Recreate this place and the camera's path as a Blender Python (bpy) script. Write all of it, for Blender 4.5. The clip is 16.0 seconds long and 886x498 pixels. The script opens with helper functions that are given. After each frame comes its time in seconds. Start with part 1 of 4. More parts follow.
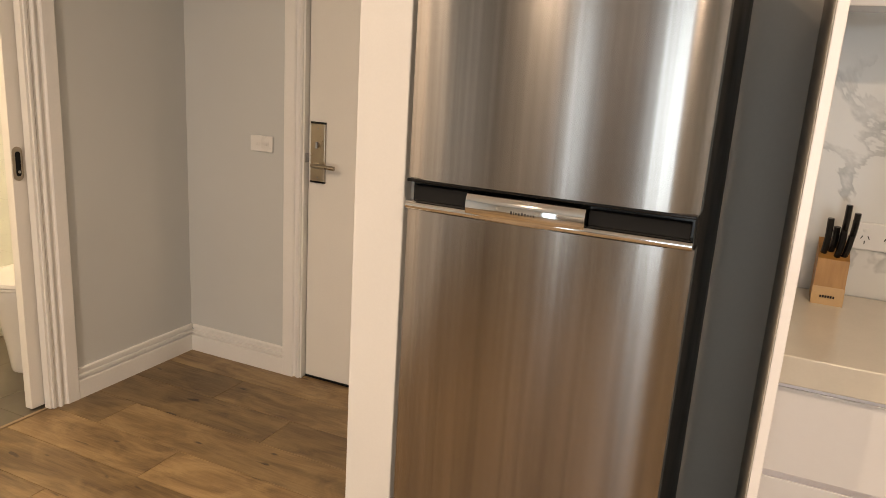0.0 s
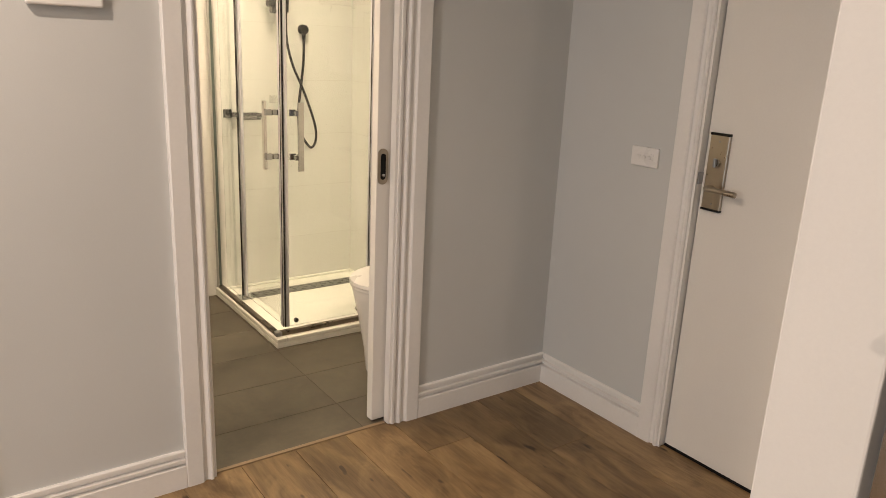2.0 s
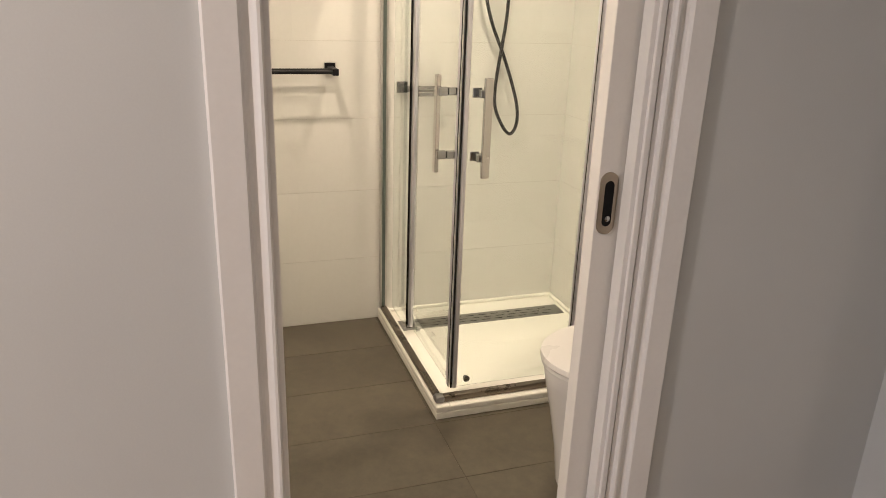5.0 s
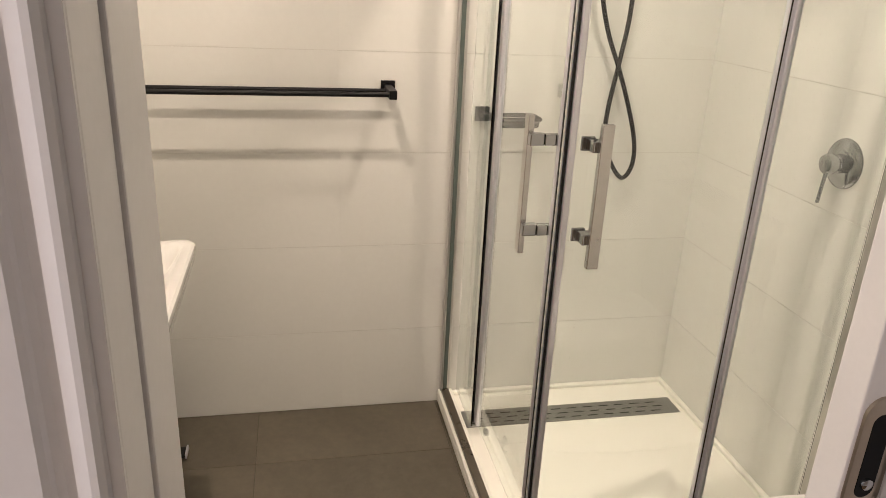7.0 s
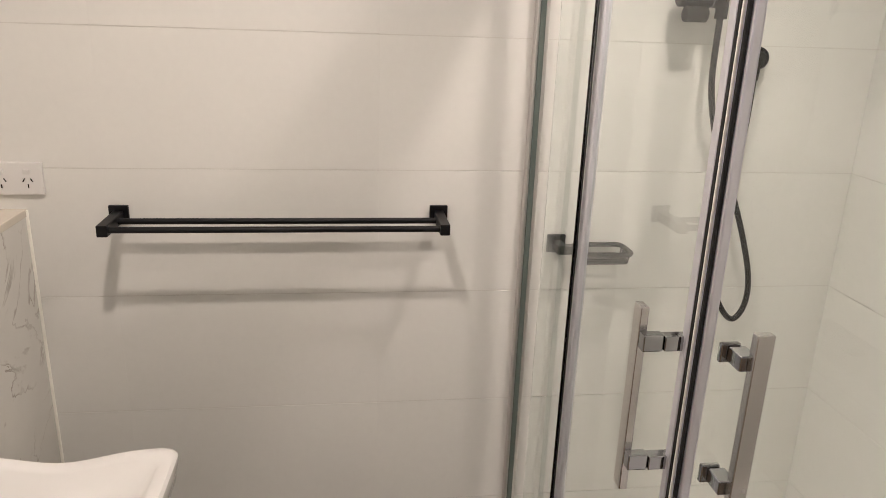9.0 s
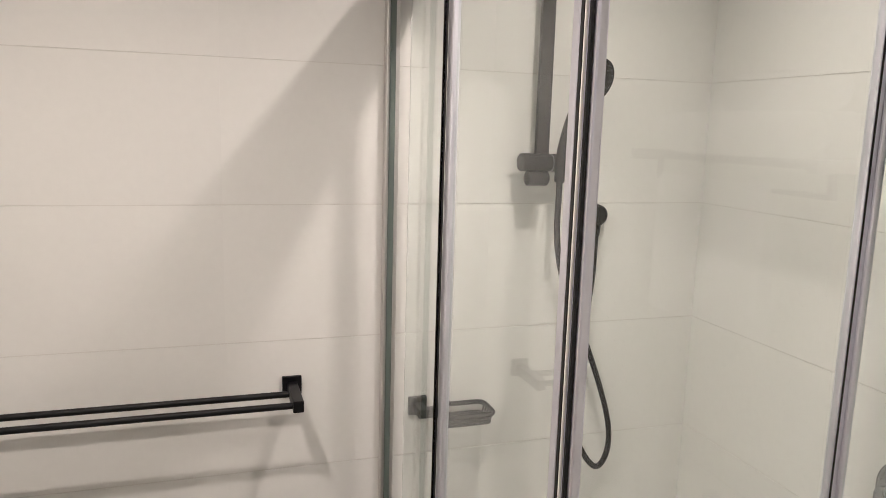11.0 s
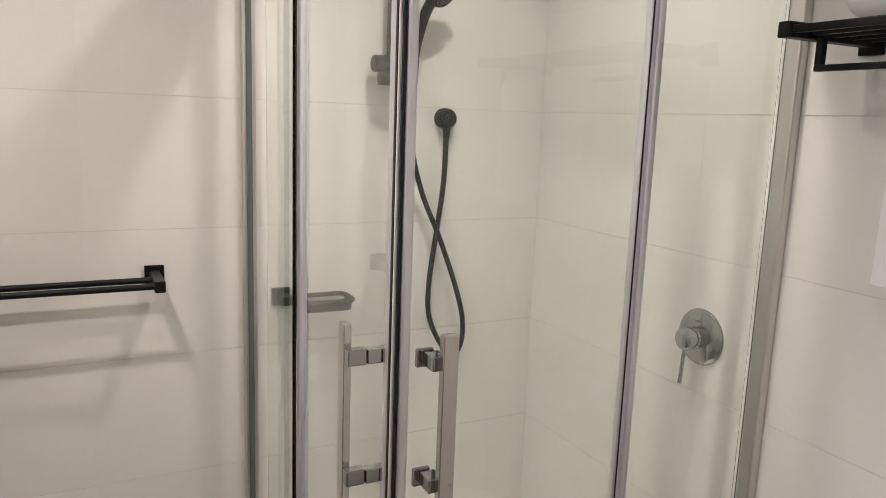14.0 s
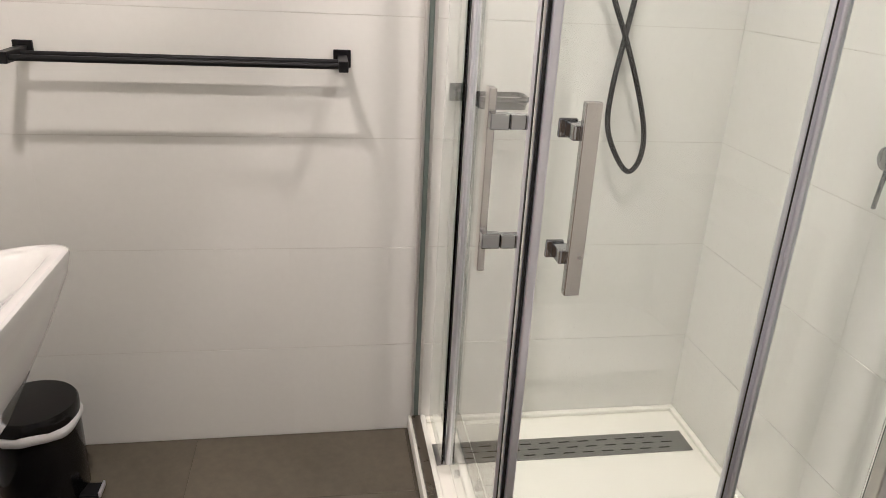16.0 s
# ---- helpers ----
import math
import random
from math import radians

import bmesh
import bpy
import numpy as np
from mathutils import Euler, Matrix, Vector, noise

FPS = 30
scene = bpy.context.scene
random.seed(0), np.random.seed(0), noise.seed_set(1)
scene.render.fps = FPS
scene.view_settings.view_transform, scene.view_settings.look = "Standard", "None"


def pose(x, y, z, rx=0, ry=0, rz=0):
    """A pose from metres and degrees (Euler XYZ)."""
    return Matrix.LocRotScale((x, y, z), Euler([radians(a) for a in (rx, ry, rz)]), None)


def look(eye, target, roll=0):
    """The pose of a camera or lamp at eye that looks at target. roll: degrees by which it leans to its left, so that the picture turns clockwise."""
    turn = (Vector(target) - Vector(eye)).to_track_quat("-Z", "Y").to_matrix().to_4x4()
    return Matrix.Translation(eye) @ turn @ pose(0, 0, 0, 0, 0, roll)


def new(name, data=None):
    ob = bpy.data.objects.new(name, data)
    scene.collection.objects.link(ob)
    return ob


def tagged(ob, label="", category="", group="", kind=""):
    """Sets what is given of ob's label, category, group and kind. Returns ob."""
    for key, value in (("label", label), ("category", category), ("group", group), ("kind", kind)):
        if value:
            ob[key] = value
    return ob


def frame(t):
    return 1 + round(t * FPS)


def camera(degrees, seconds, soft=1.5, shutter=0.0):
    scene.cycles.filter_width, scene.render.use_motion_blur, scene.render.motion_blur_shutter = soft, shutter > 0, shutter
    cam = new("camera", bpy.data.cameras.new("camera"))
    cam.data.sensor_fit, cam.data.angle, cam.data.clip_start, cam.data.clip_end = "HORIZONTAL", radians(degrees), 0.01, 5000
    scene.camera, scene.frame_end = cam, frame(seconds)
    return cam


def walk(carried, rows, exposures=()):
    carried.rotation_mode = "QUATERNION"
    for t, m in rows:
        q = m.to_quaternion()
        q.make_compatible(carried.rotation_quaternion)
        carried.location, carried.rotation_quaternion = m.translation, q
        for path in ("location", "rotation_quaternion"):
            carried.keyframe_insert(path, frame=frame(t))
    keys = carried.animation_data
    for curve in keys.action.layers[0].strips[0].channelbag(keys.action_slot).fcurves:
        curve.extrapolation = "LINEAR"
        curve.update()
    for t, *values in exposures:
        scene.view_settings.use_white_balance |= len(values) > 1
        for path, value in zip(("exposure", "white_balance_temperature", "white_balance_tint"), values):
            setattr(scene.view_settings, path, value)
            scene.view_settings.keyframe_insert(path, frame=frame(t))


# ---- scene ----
cam = camera(62.5, 16.0, soft=0.85)
PATH = [
    (0, (2.507, -0.033, 1.452), (1.718, 1.739, 0.962), 3.6),
    (0.5, (2.476, 0.102, 1.438), (1.444, 1.742, 0.942), 3.4),
    (1, (2.424, 0.203, 1.43), (1.193, 1.696, 0.927), 3.2),
    (1.5, (2.302, 0.319, 1.415), (0.886, 1.634, 0.901), 2.9),
    (2, (2.152, 0.451, 1.425), (0.595, 1.583, 0.883), 2.7),
    (2.5, (2.012, 0.574, 1.423), (0.354, 1.543, 0.865), 2.4),
    (3, (1.872, 0.675, 1.413), (0.151, 1.511, 0.833), 2.1),
    (3.5, (1.705, 0.736, 1.4), (-0.05, 1.485, 0.801), 2.1),
    (4, (1.547, 0.824, 1.383), (-0.226, 1.511, 0.762), 2.0),
    (6.5, (0.599, 1.212, 1.386), (-1.208, 1.693, 0.676), 2.7),
    (7, (0.444, 1.242, 1.404), (-1.387, 1.632, 0.702), 2.7),
    (7.5, (0.284, 1.256, 1.402), (-1.564, 1.582, 0.71), 2.6),
    (8, (0.127, 1.297, 1.424), (-1.735, 1.568, 0.745), 2.4),
    (8.5, (0.009, 1.297, 1.462), (-1.866, 1.547, 0.812), 2.2),
    (9, (-0.075, 1.298, 1.533), (-1.961, 1.562, 0.923), 2.0),
    (9.5, (-0.117, 1.302, 1.6), (-2.012, 1.632, 1.05), 1.7),
    (10, (-0.144, 1.325, 1.648), (-2.043, 1.737, 1.173), 1.6),
    (10.2, (-0.145, 1.334, 1.661), (-2.045, 1.781, 1.225), 1.6),
    (12.5, (-0.156, 1.351, 1.658), (-1.938, 2.221, 1.397), 1.8),
    (13, (-0.102, 1.331, 1.571), (-1.867, 2.234, 1.313), 1.9),
    (13.5, (-0.031, 1.335, 1.511), (-1.787, 2.248, 1.225), 1.9),
    (13.8, (0.005, 1.346, 1.472), (-1.751, 2.253, 1.163), 2.0),
    (14, (0.028, 1.358, 1.456), (-1.726, 2.255, 1.11), 2.1),
    (14.5, (0.088, 1.368, 1.397), (-1.671, 2.206, 0.947), 2.4),
    (15, (0.145, 1.389, 1.353), (-1.628, 2.125, 0.792), 2.8),
    (15.5, (0.152, 1.416, 1.333), (-1.646, 1.989, 0.671), 3.0),
    (16, (0.108, 1.462, 1.322), (-1.723, 1.788, 0.585), 3.0),
]
EXPOSURES = [(0, 0.18, 8200, 18), (0.9, 0.08, 7800, 17.5), (2.0, 0.0, 7050, 17.5), (4.0, -0.05, 6600, 17.5), (6.5, -0.20, 6250, 21.5),
             (7.5, -0.27, 6030, 22.5), (9.0, -0.46, 5700, 23.5), (10.2, -0.50, 5570, 23.5), (12.5, -0.54, 5520, 23), (14.0, -0.55, 5600, 22.8),
             (15.0, -0.37, 5500, 22.5), (16.0, -0.16, 5450, 22.5)]
walk(cam, [(t, look(e, g, r)) for t, e, g, r in PATH], exposures=EXPOSURES)

# ---- world, large lights ----
world = bpy.data.worlds.new("world")
scene.world = world
world.use_nodes = True
sky = world.node_tree.nodes.new("ShaderNodeTexSky")
sky.sky_type, sky.sun_disc = "NISHITA", False
sky.sun_elevation, sky.sun_rotation = radians(40), radians(150)
world.node_tree.links.new(sky.outputs[0], world.node_tree.nodes["Background"].inputs[0])
world.node_tree.nodes["Background"].inputs[1].default_value = 0.12

BATH_WARM = (1.0, 0.845, 0.605)
HALL_WARM = (1.0, 0.855, 0.71)


def lamp_disc(place, watts, colour, wide, size=0.055):
    data = bpy.data.lights.new("downlight_lamp", "AREA")
    data.shape, data.size, data.energy, data.color, data.spread = "DISK", size, watts, colour, radians(wide)
    ob = new("downlight_lamp", data)
    ob.location = place
    return ob


# ceiling downlights: bathroom pair, hall, living room
BATH_LAMPS = [(-0.82, 1.075, 2.388), (-1.10, 2.02, 2.388)]
HALL_LAMPS = [(0.75, -0.02, 2.488), (1.35, -1.2, 2.488), (3.2, 0.2, 2.488), (3.2, -1.9, 2.488)]
for p, watts in zip(BATH_LAMPS, (16.4, 9.8)):
    lamp_disc(p, watts, BATH_WARM, 142)
for p, watts in zip(HALL_LAMPS, (29.0, 25.0, 21.0, 24.0)):
    lamp_disc(p, watts, HALL_WARM, 180)
# daylight entering by the balcony window
for x0, x1, watts in ((0.86, 1.06, 3.5), (1.86, 3.40, 38.0)):
    win = bpy.data.lights.new("window_daylight", "AREA")
    win.shape, win.size, win.size_y, win.energy, win.color = "RECTANGLE", x1 - x0, 2.0, watts, (0.62, 0.82, 1.0)
    win_ob = new("window_daylight", win)
    win_ob.matrix_world = look(((x0 + x1) / 2, -4.02, 1.15), ((x0 + x1) / 2, 0, 1.15))

# ---- materials ----


def mat_base(name, colour, rough=0.5, metal=0.0, **kw):
    m = bpy.data.materials.new(name)
    m.use_nodes = True
    b = m.node_tree.nodes["Principled BSDF"]
    b.inputs["Base Color"].default_value = (*colour, 1)
    b.inputs["Roughness"].default_value = rough
    b.inputs["Metallic"].default_value = metal
    for k, v in kw.items():
        b.inputs[k.replace("_", " ")].default_value = v
    return m


def node(m, kind, **kw):
    n = m.node_tree.nodes.new(kind)
    for k, v in kw.items():
        if k in n.inputs:
            n.inputs[k].default_value = v
    return n


def link(m, a, b):
    m.node_tree.links.new(a, b)


def coords(m, scale=(1, 1, 1), jitter=0.0):
    """World position, stretched, shifted at random from piece to piece."""
    g = node(m, "ShaderNodeNewGeometry")
    mp = node(m, "ShaderNodeMapping")
    mp.inputs["Scale"].default_value = scale
    link(m, g.outputs["Position"], mp.inputs["Vector"])
    if jitter:
        o = node(m, "ShaderNodeObjectInfo")
        v = node(m, "ShaderNodeVectorMath")
        v.operation = "SCALE"
        v.inputs[0].default_value = (jitter, jitter * 0.7, jitter * 1.3)
        link(m, o.outputs["Random"], v.inputs["Scale"])
        link(m, v.outputs[0], mp.inputs["Location"])
    return mp.outputs[0]


def noise_tex(m, vec, scale, detail=4.0, rough=0.55, dist=0.0):
    n = node(m, "ShaderNodeTexNoise", Scale=scale, Detail=detail, Roughness=rough, Distortion=dist)
    link(m, vec, n.inputs["Vector"])
    return n.outputs["Fac"]


def ramp(m, fac, stops):
    r = node(m, "ShaderNodeValToRGB")
    e = r.color_ramp.elements
    while len(e) < len(stops):
        e.new(0.5)
    for k, (p, c) in zip(e, stops):
        k.position = p
        k.color = (*c, 1) if len(c) == 3 else c
    link(m, fac, r.inputs[0])
    return r.outputs[0]


def mix(m, fac, a, b, mode="MIX"):
    n = node(m, "ShaderNodeMix")
    n.data_type, n.blend_type = "RGBA", mode
    for sock, val in ((n.inputs[0], fac), (n.inputs[6], a), (n.inputs[7], b)):
        if isinstance(val, (int, float)):
            sock.default_value = val
        elif isinstance(val, tuple):
            sock.default_value = (*val, 1)
        else:
            link(m, val, sock)
    return n.outputs[2]


def grey(v):
    return (v, v, v)


def bump(m, fac, strength, distance=0.001):
    n = node(m, "ShaderNodeBump", Strength=strength, Distance=distance)
    link(m, fac, n.inputs["Height"])
    link(m, n.outputs[0], m.node_tree.nodes["Principled BSDF"].inputs["Normal"])


def shade(m, colour=None, rough=None):
    b = m.node_tree.nodes["Principled BSDF"]
    if colour is not None:
        link(m, colour, b.inputs["Base Color"])
    if rough is not None:
        link(m, rough, b.inputs["Roughness"])


def scaled(c, k):
    return tuple(x * k for x in c)


def varied(name, colour, rough, amount=0.06, scale=3.0, fine=120.0, relief=0.15, metal=0.0, jitter=0.0, **kw):
    """A paint, stone or metal with broad unevenness, fine grain, uneven gloss and slight relief."""
    m = mat_base(name, colour, rough, metal, **kw)
    vec = coords(m, (1, 1, 1), jitter)
    broad = noise_tex(m, vec, scale, 5)
    grain = noise_tex(m, vec, fine, 3)
    c1 = ramp(m, broad, [(0.3, scaled(colour, 1 - amount)), (0.7, scaled(colour, 1 + amount * 0.6))])
    c2 = mix(m, 0.35, c1, ramp(m, grain, [(0.3, scaled(colour, 1 - amount)), (0.7, scaled(colour, 1 + amount * 0.5))]))
    shade(m, c2, ramp(m, broad, [(0.3, grey(rough * 0.85)), (0.7, grey(min(1, rough * 1.15)))]))
    if relief:
        bump(m, grain, relief, 0.0006)
    return m


M = {}
M["wall_paint"] = varied("wall_paint", (0.55, 0.565, 0.558), 0.62, 0.05, 1.6, 260, 0.25)
M["ceiling_paint"] = varied("ceiling_paint", (0.78, 0.77, 0.75), 0.8, 0.03, 2.0, 200, 0.15)
M["trim_paint"] = varied("trim_paint", (0.76, 0.75, 0.73), 0.33, 0.05, 4.0, 90, 0.12)
M["door_paint"] = varied("door_paint", (0.74, 0.72, 0.68), 0.4, 0.04, 2.5, 140, 0.12)
M["nib_paint"] = varied("nib_paint", (0.67, 0.66, 0.635), 0.5, 0.04, 3.0, 220, 0.2)
M["wall_tile"] = varied("wall_tile", (0.77, 0.765, 0.73), 0.2, 0.035, 2.2, 60, 0.04, jitter=9.0)
M["grout"] = varied("grout", (0.67, 0.655, 0.615), 0.8, 0.06, 8.0, 300, 0.2)
M["floor_grout"] = varied("floor_grout", (0.085, 0.074, 0.056), 0.9, 0.15, 9.0, 300, 0.3)
M["plank_grout"] = varied("plank_grout", (0.27, 0.215, 0.145), 0.9, 0.1, 9.0, 300, 0.2)
M["porcelain"] = varied("porcelain", (0.72, 0.71, 0.69), 0.07, 0.02, 3.0, 30, 0.0, Coat_Weight=0.4)
M["tray_white"] = varied("tray_white", (0.90, 0.885, 0.815), 0.34, 0.012, 5.0, 70, 0.03)
M["plastic_white"] = varied("plastic_white", (0.74, 0.73, 0.71), 0.3, 0.02, 6.0, 90, 0.03)
M["dark_slot"] = mat_base("dark_slot", (0.008, 0.008, 0.008), 0.6, Specular_IOR_Level=0.15)
M["black_metal"] = varied("black_metal", (0.007, 0.007, 0.008), 0.42, 0.2, 12.0, 220, 0.05, Specular_IOR_Level=0.22)
M["black_gloss"] = varied("black_gloss", (0.008, 0.0075, 0.0075), 0.16, 0.2, 8.0, 90, 0.02, Specular_IOR_Level=0.3)
M["charcoal"] = varied("charcoal", (0.014, 0.014, 0.014), 0.42, 0.15, 12.0, 220, 0.1, Specular_IOR_Level=0.25)
M["hose_grey"] = varied("hose_grey", (0.016, 0.016, 0.016), 0.45, 0.15, 12.0, 400, 0.3)
M["chrome"] = mat_base("chrome", (0.43, 0.44, 0.45), 0.05, 1.0)
M["satin_alu"] = varied("satin_alu", (0.80, 0.80, 0.86), 0.36, 0.02, 3.0, 60, 0.0, metal=0.75)
M["handle_satin"] = varied("handle_satin", (0.66, 0.645, 0.62), 0.24, 0.03, 6.0, 200, 0.03, metal=1.0)
M["dark_alu"] = varied("dark_alu", (0.36, 0.36, 0.36), 0.34, 0.03, 3.0, 60, 0.0, metal=1.0)
M["bronze_track"] = varied("bronze_track", (0.19, 0.16, 0.125), 0.28, 0.08, 8.0, 120, 0.05, metal=0.85)
M["chrome_bright"] = mat_base("chrome_bright", (0.86, 0.85, 0.83), 0.05, 1.0)
M["nickel"] = varied("nickel", (0.42, 0.365, 0.295), 0.3, 0.08, 10.0, 200, 0.08, metal=1.0)
M["steel_grate"] = varied("steel_grate", (0.36, 0.36, 0.35), 0.38, 0.1, 10.0, 200, 0.1, metal=1.0)
M["seal_black"] = mat_base("seal_black", (0.006, 0.006, 0.007), 0.45)
M["seal_clear"] = mat_base("seal_clear", (0.88, 0.87, 0.83), 0.3)
M["liner"] = varied("liner", (0.72, 0.72, 0.72), 0.45, 0.08, 30.0, 200, 0.4)
M["fridge_side"] = varied("fridge_side", (0.022, 0.022, 0.022), 0.5, 0.08, 5.0, 150, 0.1)
M["cab_white"] = varied("cab_white", (0.80, 0.79, 0.79), 0.16, 0.02, 3.0, 60, 0.02)
M["cab_inner"] = varied("cab_inner", (0.58, 0.59, 0.56), 0.35, 0.05, 3.0, 80, 0.03)
M["niche_shade_grey"] = varied("niche_shade_grey", (0.50, 0.465, 0.41), 0.5, 0.06, 3.0, 80, 0.03)
M["channel_alu"] = varied("channel_alu", (0.64, 0.625, 0.60), 0.40, 0.04, 4.0, 90, 0.02, metal=0.9)
M["glass_edge"] = mat_base("glass_edge", (0.11, 0.135, 0.12), 0.2)
M["benchtop"] = varied("benchtop", (0.66, 0.61, 0.52), 0.22, 0.06, 7.0, 160, 0.03)
M["brass"] = varied("brass", (0.27, 0.19, 0.115), 0.5, 0.15, 10.0, 160, 0.1)
M["towel"] = varied("towel", (0.82, 0.82, 0.82), 0.95, 0.05, 30.0, 500, 1.0)
M["outside"] = mat_base("outside", (0.5, 0.55, 0.6), 0.9)

glass = mat_base("shower_glass", (0.955, 1.0, 0.972), 0.0, 0.0, IOR=1.42, Transmission_Weight=1.0)
M["glass"] = glass
emit = mat_base("lamp_glow", (1, 1, 1), 0.5)
emit.node_tree.nodes["Principled BSDF"].inputs["Emission Color"].default_value = (1.0, 0.80, 0.55, 1)
emit.node_tree.nodes["Principled BSDF"].inputs["Emission Strength"].default_value = 25
M["lamp_glow"] = emit


def make_wood():
    m = mat_base("oak_plank", (0.26, 0.16, 0.09), 0.45)
    vec = coords(m, (1.2, 5.4, 1.0), 23.0)
    big = noise_tex(m, vec, 1.7, 6, 0.6, 1.2)
    fine_vec = coords(m, (2.2, 60.0, 1.0), 23.0)
    fine = noise_tex(m, fine_vec, 2.2, 5, 0.65, 0.4)
    blotch = noise_tex(m, coords(m, (1.6, 3.6, 1.0), 11.0), 2.4, 4, 0.6, 0.8)
    knots = noise_tex(m, coords(m, (3.2, 9.0, 1.0), 31.0), 2.2, 2, 0.5)
    base = ramp(m, big, [(0.26, (0.052, 0.030, 0.013)), (0.42, (0.118, 0.073, 0.033)), (0.56, (0.185, 0.120, 0.057)), (0.74, (0.29, 0.20, 0.105))])
    tone = mix(m, 0.30, base, ramp(m, fine, [(0.25, (0.045, 0.026, 0.012)), (0.55, (0.165, 0.104, 0.052)), (0.8, (0.29, 0.195, 0.105))]))
    tone = mix(m, ramp(m, blotch, [(0.44, grey(0.0)), (0.66, grey(0.7))]), tone, (0.285, 0.196, 0.100))
    veins = noise_tex(m, coords(m, (1.5, 13.0, 1.0), 19.0), 2.0, 5, 0.65, 1.4)
    tone = mix(m, ramp(m, veins, [(0.55, grey(0.0)), (0.75, grey(0.55))]), tone, (0.062, 0.034, 0.014))
    tone = mix(m, ramp(m, knots, [(0.69, grey(0.0)), (0.74, grey(0.9))]), tone, (0.030, 0.018, 0.009))
    o = node(m, "ShaderNodeObjectInfo")
    tone = mix(m, 1.0, tone, ramp(m, o.outputs["Random"], [(0.0, (0.82, 0.81, 0.78)), (1.0, (1.42, 1.39, 1.33))]), "MULTIPLY")
    shade(m, tone, ramp(m, fine, [(0.3, grey(0.50)), (0.7, grey(0.36))]))
    bump(m, fine, 0.25, 0.0008)
    return m


def make_floor_tile():
    m = mat_base("floor_tile", (0.11, 0.10, 0.085), 0.5)
    vec = coords(m, (1, 1, 1), 17.0)
    cloud = noise_tex(m, vec, 3.0, 6, 0.62, 0.6)
    spot = noise_tex(m, vec, 38.0, 4, 0.6)
    c = ramp(m, cloud, [(0.3, (0.066, 0.055, 0.038)), (0.7, (0.128, 0.109, 0.078))])
    c = mix(m, 0.3, c, ramp(m, spot, [(0.35, (0.058, 0.049, 0.036)), (0.7, (0.142, 0.122, 0.090))]))
    shade(m, c, ramp(m, spot, [(0.3, grey(0.42)), (0.7, grey(0.55))]))
    bump(m, spot, 0.2, 0.0006)
    return m


def make_marble(name, base, vein, scale, width):
    m = mat_base(name, base, 0.15)
    vec = coords(m, (1, 1, 1))
    warp = noise_tex(m, vec, 2.0 * scale, 5, 0.6)
    v1 = noise_tex(m, vec, 1.1 * scale, 5, 0.55, 1.6)
    mask = ramp(m, v1, [(0.5 - width, grey(0.0)), (0.5 - width * 0.25, grey(0.75)), (0.5, grey(0.9)), (0.5 + width * 0.3, grey(0.0))])
    patch = ramp(m, warp, [(0.42, grey(0.0)), (0.62, grey(1.0))])
    fac = mix(m, 1.0, mask, patch, "MULTIPLY")
    soft = ramp(m, warp, [(0.3, scaled(base, 0.93)), (0.7, base)])
    shade(m, mix(m, fac, soft, vein))
    return m


def make_steel():
    """Brushed stainless: reflections drawn out upright, plus lengthwise reflection streaks painted into the colour."""
    m = mat_base("brushed_steel", (0.42, 0.39, 0.36), 0.18, 1.0, Anisotropic=0.88, Anisotropic_Rotation=0.25)
    t = node(m, "ShaderNodeTangent")
    t.direction_type, t.axis = "RADIAL", "Z"
    link(m, t.outputs[0], m.node_tree.nodes["Principled BSDF"].inputs["Tangent"])
    grain = noise_tex(m, coords(m, (2.0, 2.0, 900.0)), 1.0, 3)
    # broad upright light-dark bands: reflections put into the base colour
    reflection_streak = noise_tex(m, coords(m, (22.0, 22.0, 0.35)), 1.0, 4, 0.6)
    c = mix(m, 0.62, ramp(m, grain, [(0.3, (0.38, 0.35, 0.325)), (0.7, (0.46, 0.43, 0.40))]), ramp(m, reflection_streak, [(0.3, (0.19, 0.172, 0.158)), (0.7, (0.57, 0.548, 0.535))]))
    # narrower reflection streaks, painted the same way
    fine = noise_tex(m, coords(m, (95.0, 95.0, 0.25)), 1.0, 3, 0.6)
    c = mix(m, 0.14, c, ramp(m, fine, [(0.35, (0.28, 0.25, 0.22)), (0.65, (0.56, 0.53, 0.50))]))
    shade(m, c)
    return m


def make_bamboo():
    m = mat_base("bamboo", (0.45, 0.26, 0.09), 0.4)
    f = noise_tex(m, coords(m, (60, 60, 3)), 1.0, 4)
    shade(m, ramp(m, f, [(0.3, (0.34, 0.155, 0.03)), (0.7, (0.46, 0.235, 0.06))]))
    return m


M["wood"] = make_wood()
M["floor_tile"] = make_floor_tile()
M["marble"] = make_marble("marble", (0.70, 0.70, 0.67), (0.30, 0.30, 0.29), 1.7, 0.05)
M["vanity_marble"] = make_marble("vanity_marble", (0.70, 0.685, 0.64), (0.34, 0.31, 0.27), 3.4, 0.025)
M["steel"] = make_steel()
M["bamboo"] = make_bamboo()
M["bamboo_pale"] = varied("bamboo_pale", (0.55, 0.34, 0.14), 0.4, 0.1, 20.0, 200, 0.05)

# ---- mesh helpers ----


def box(bm, lo, hi, bevel=0.0, seg=2):
    made = bmesh.ops.create_cube(bm, size=1.0)["verts"]
    lo, hi = Vector(lo), Vector(hi)
    for v in made:
        v.co = Vector([(lo[i] + hi[i]) / 2 + v.co[i] * (hi[i] - lo[i]) for i in range(3)])
    if bevel:
        edges = list({e for v in made for e in v.link_edges})
        bmesh.ops.bevel(bm, geom=edges, offset=bevel, segments=seg, affect="EDGES", profile=0.5)
    return bm


def boxed(lo, hi, bevel=0.0, seg=2):
    return box(bmesh.new(), lo, hi, bevel, seg)


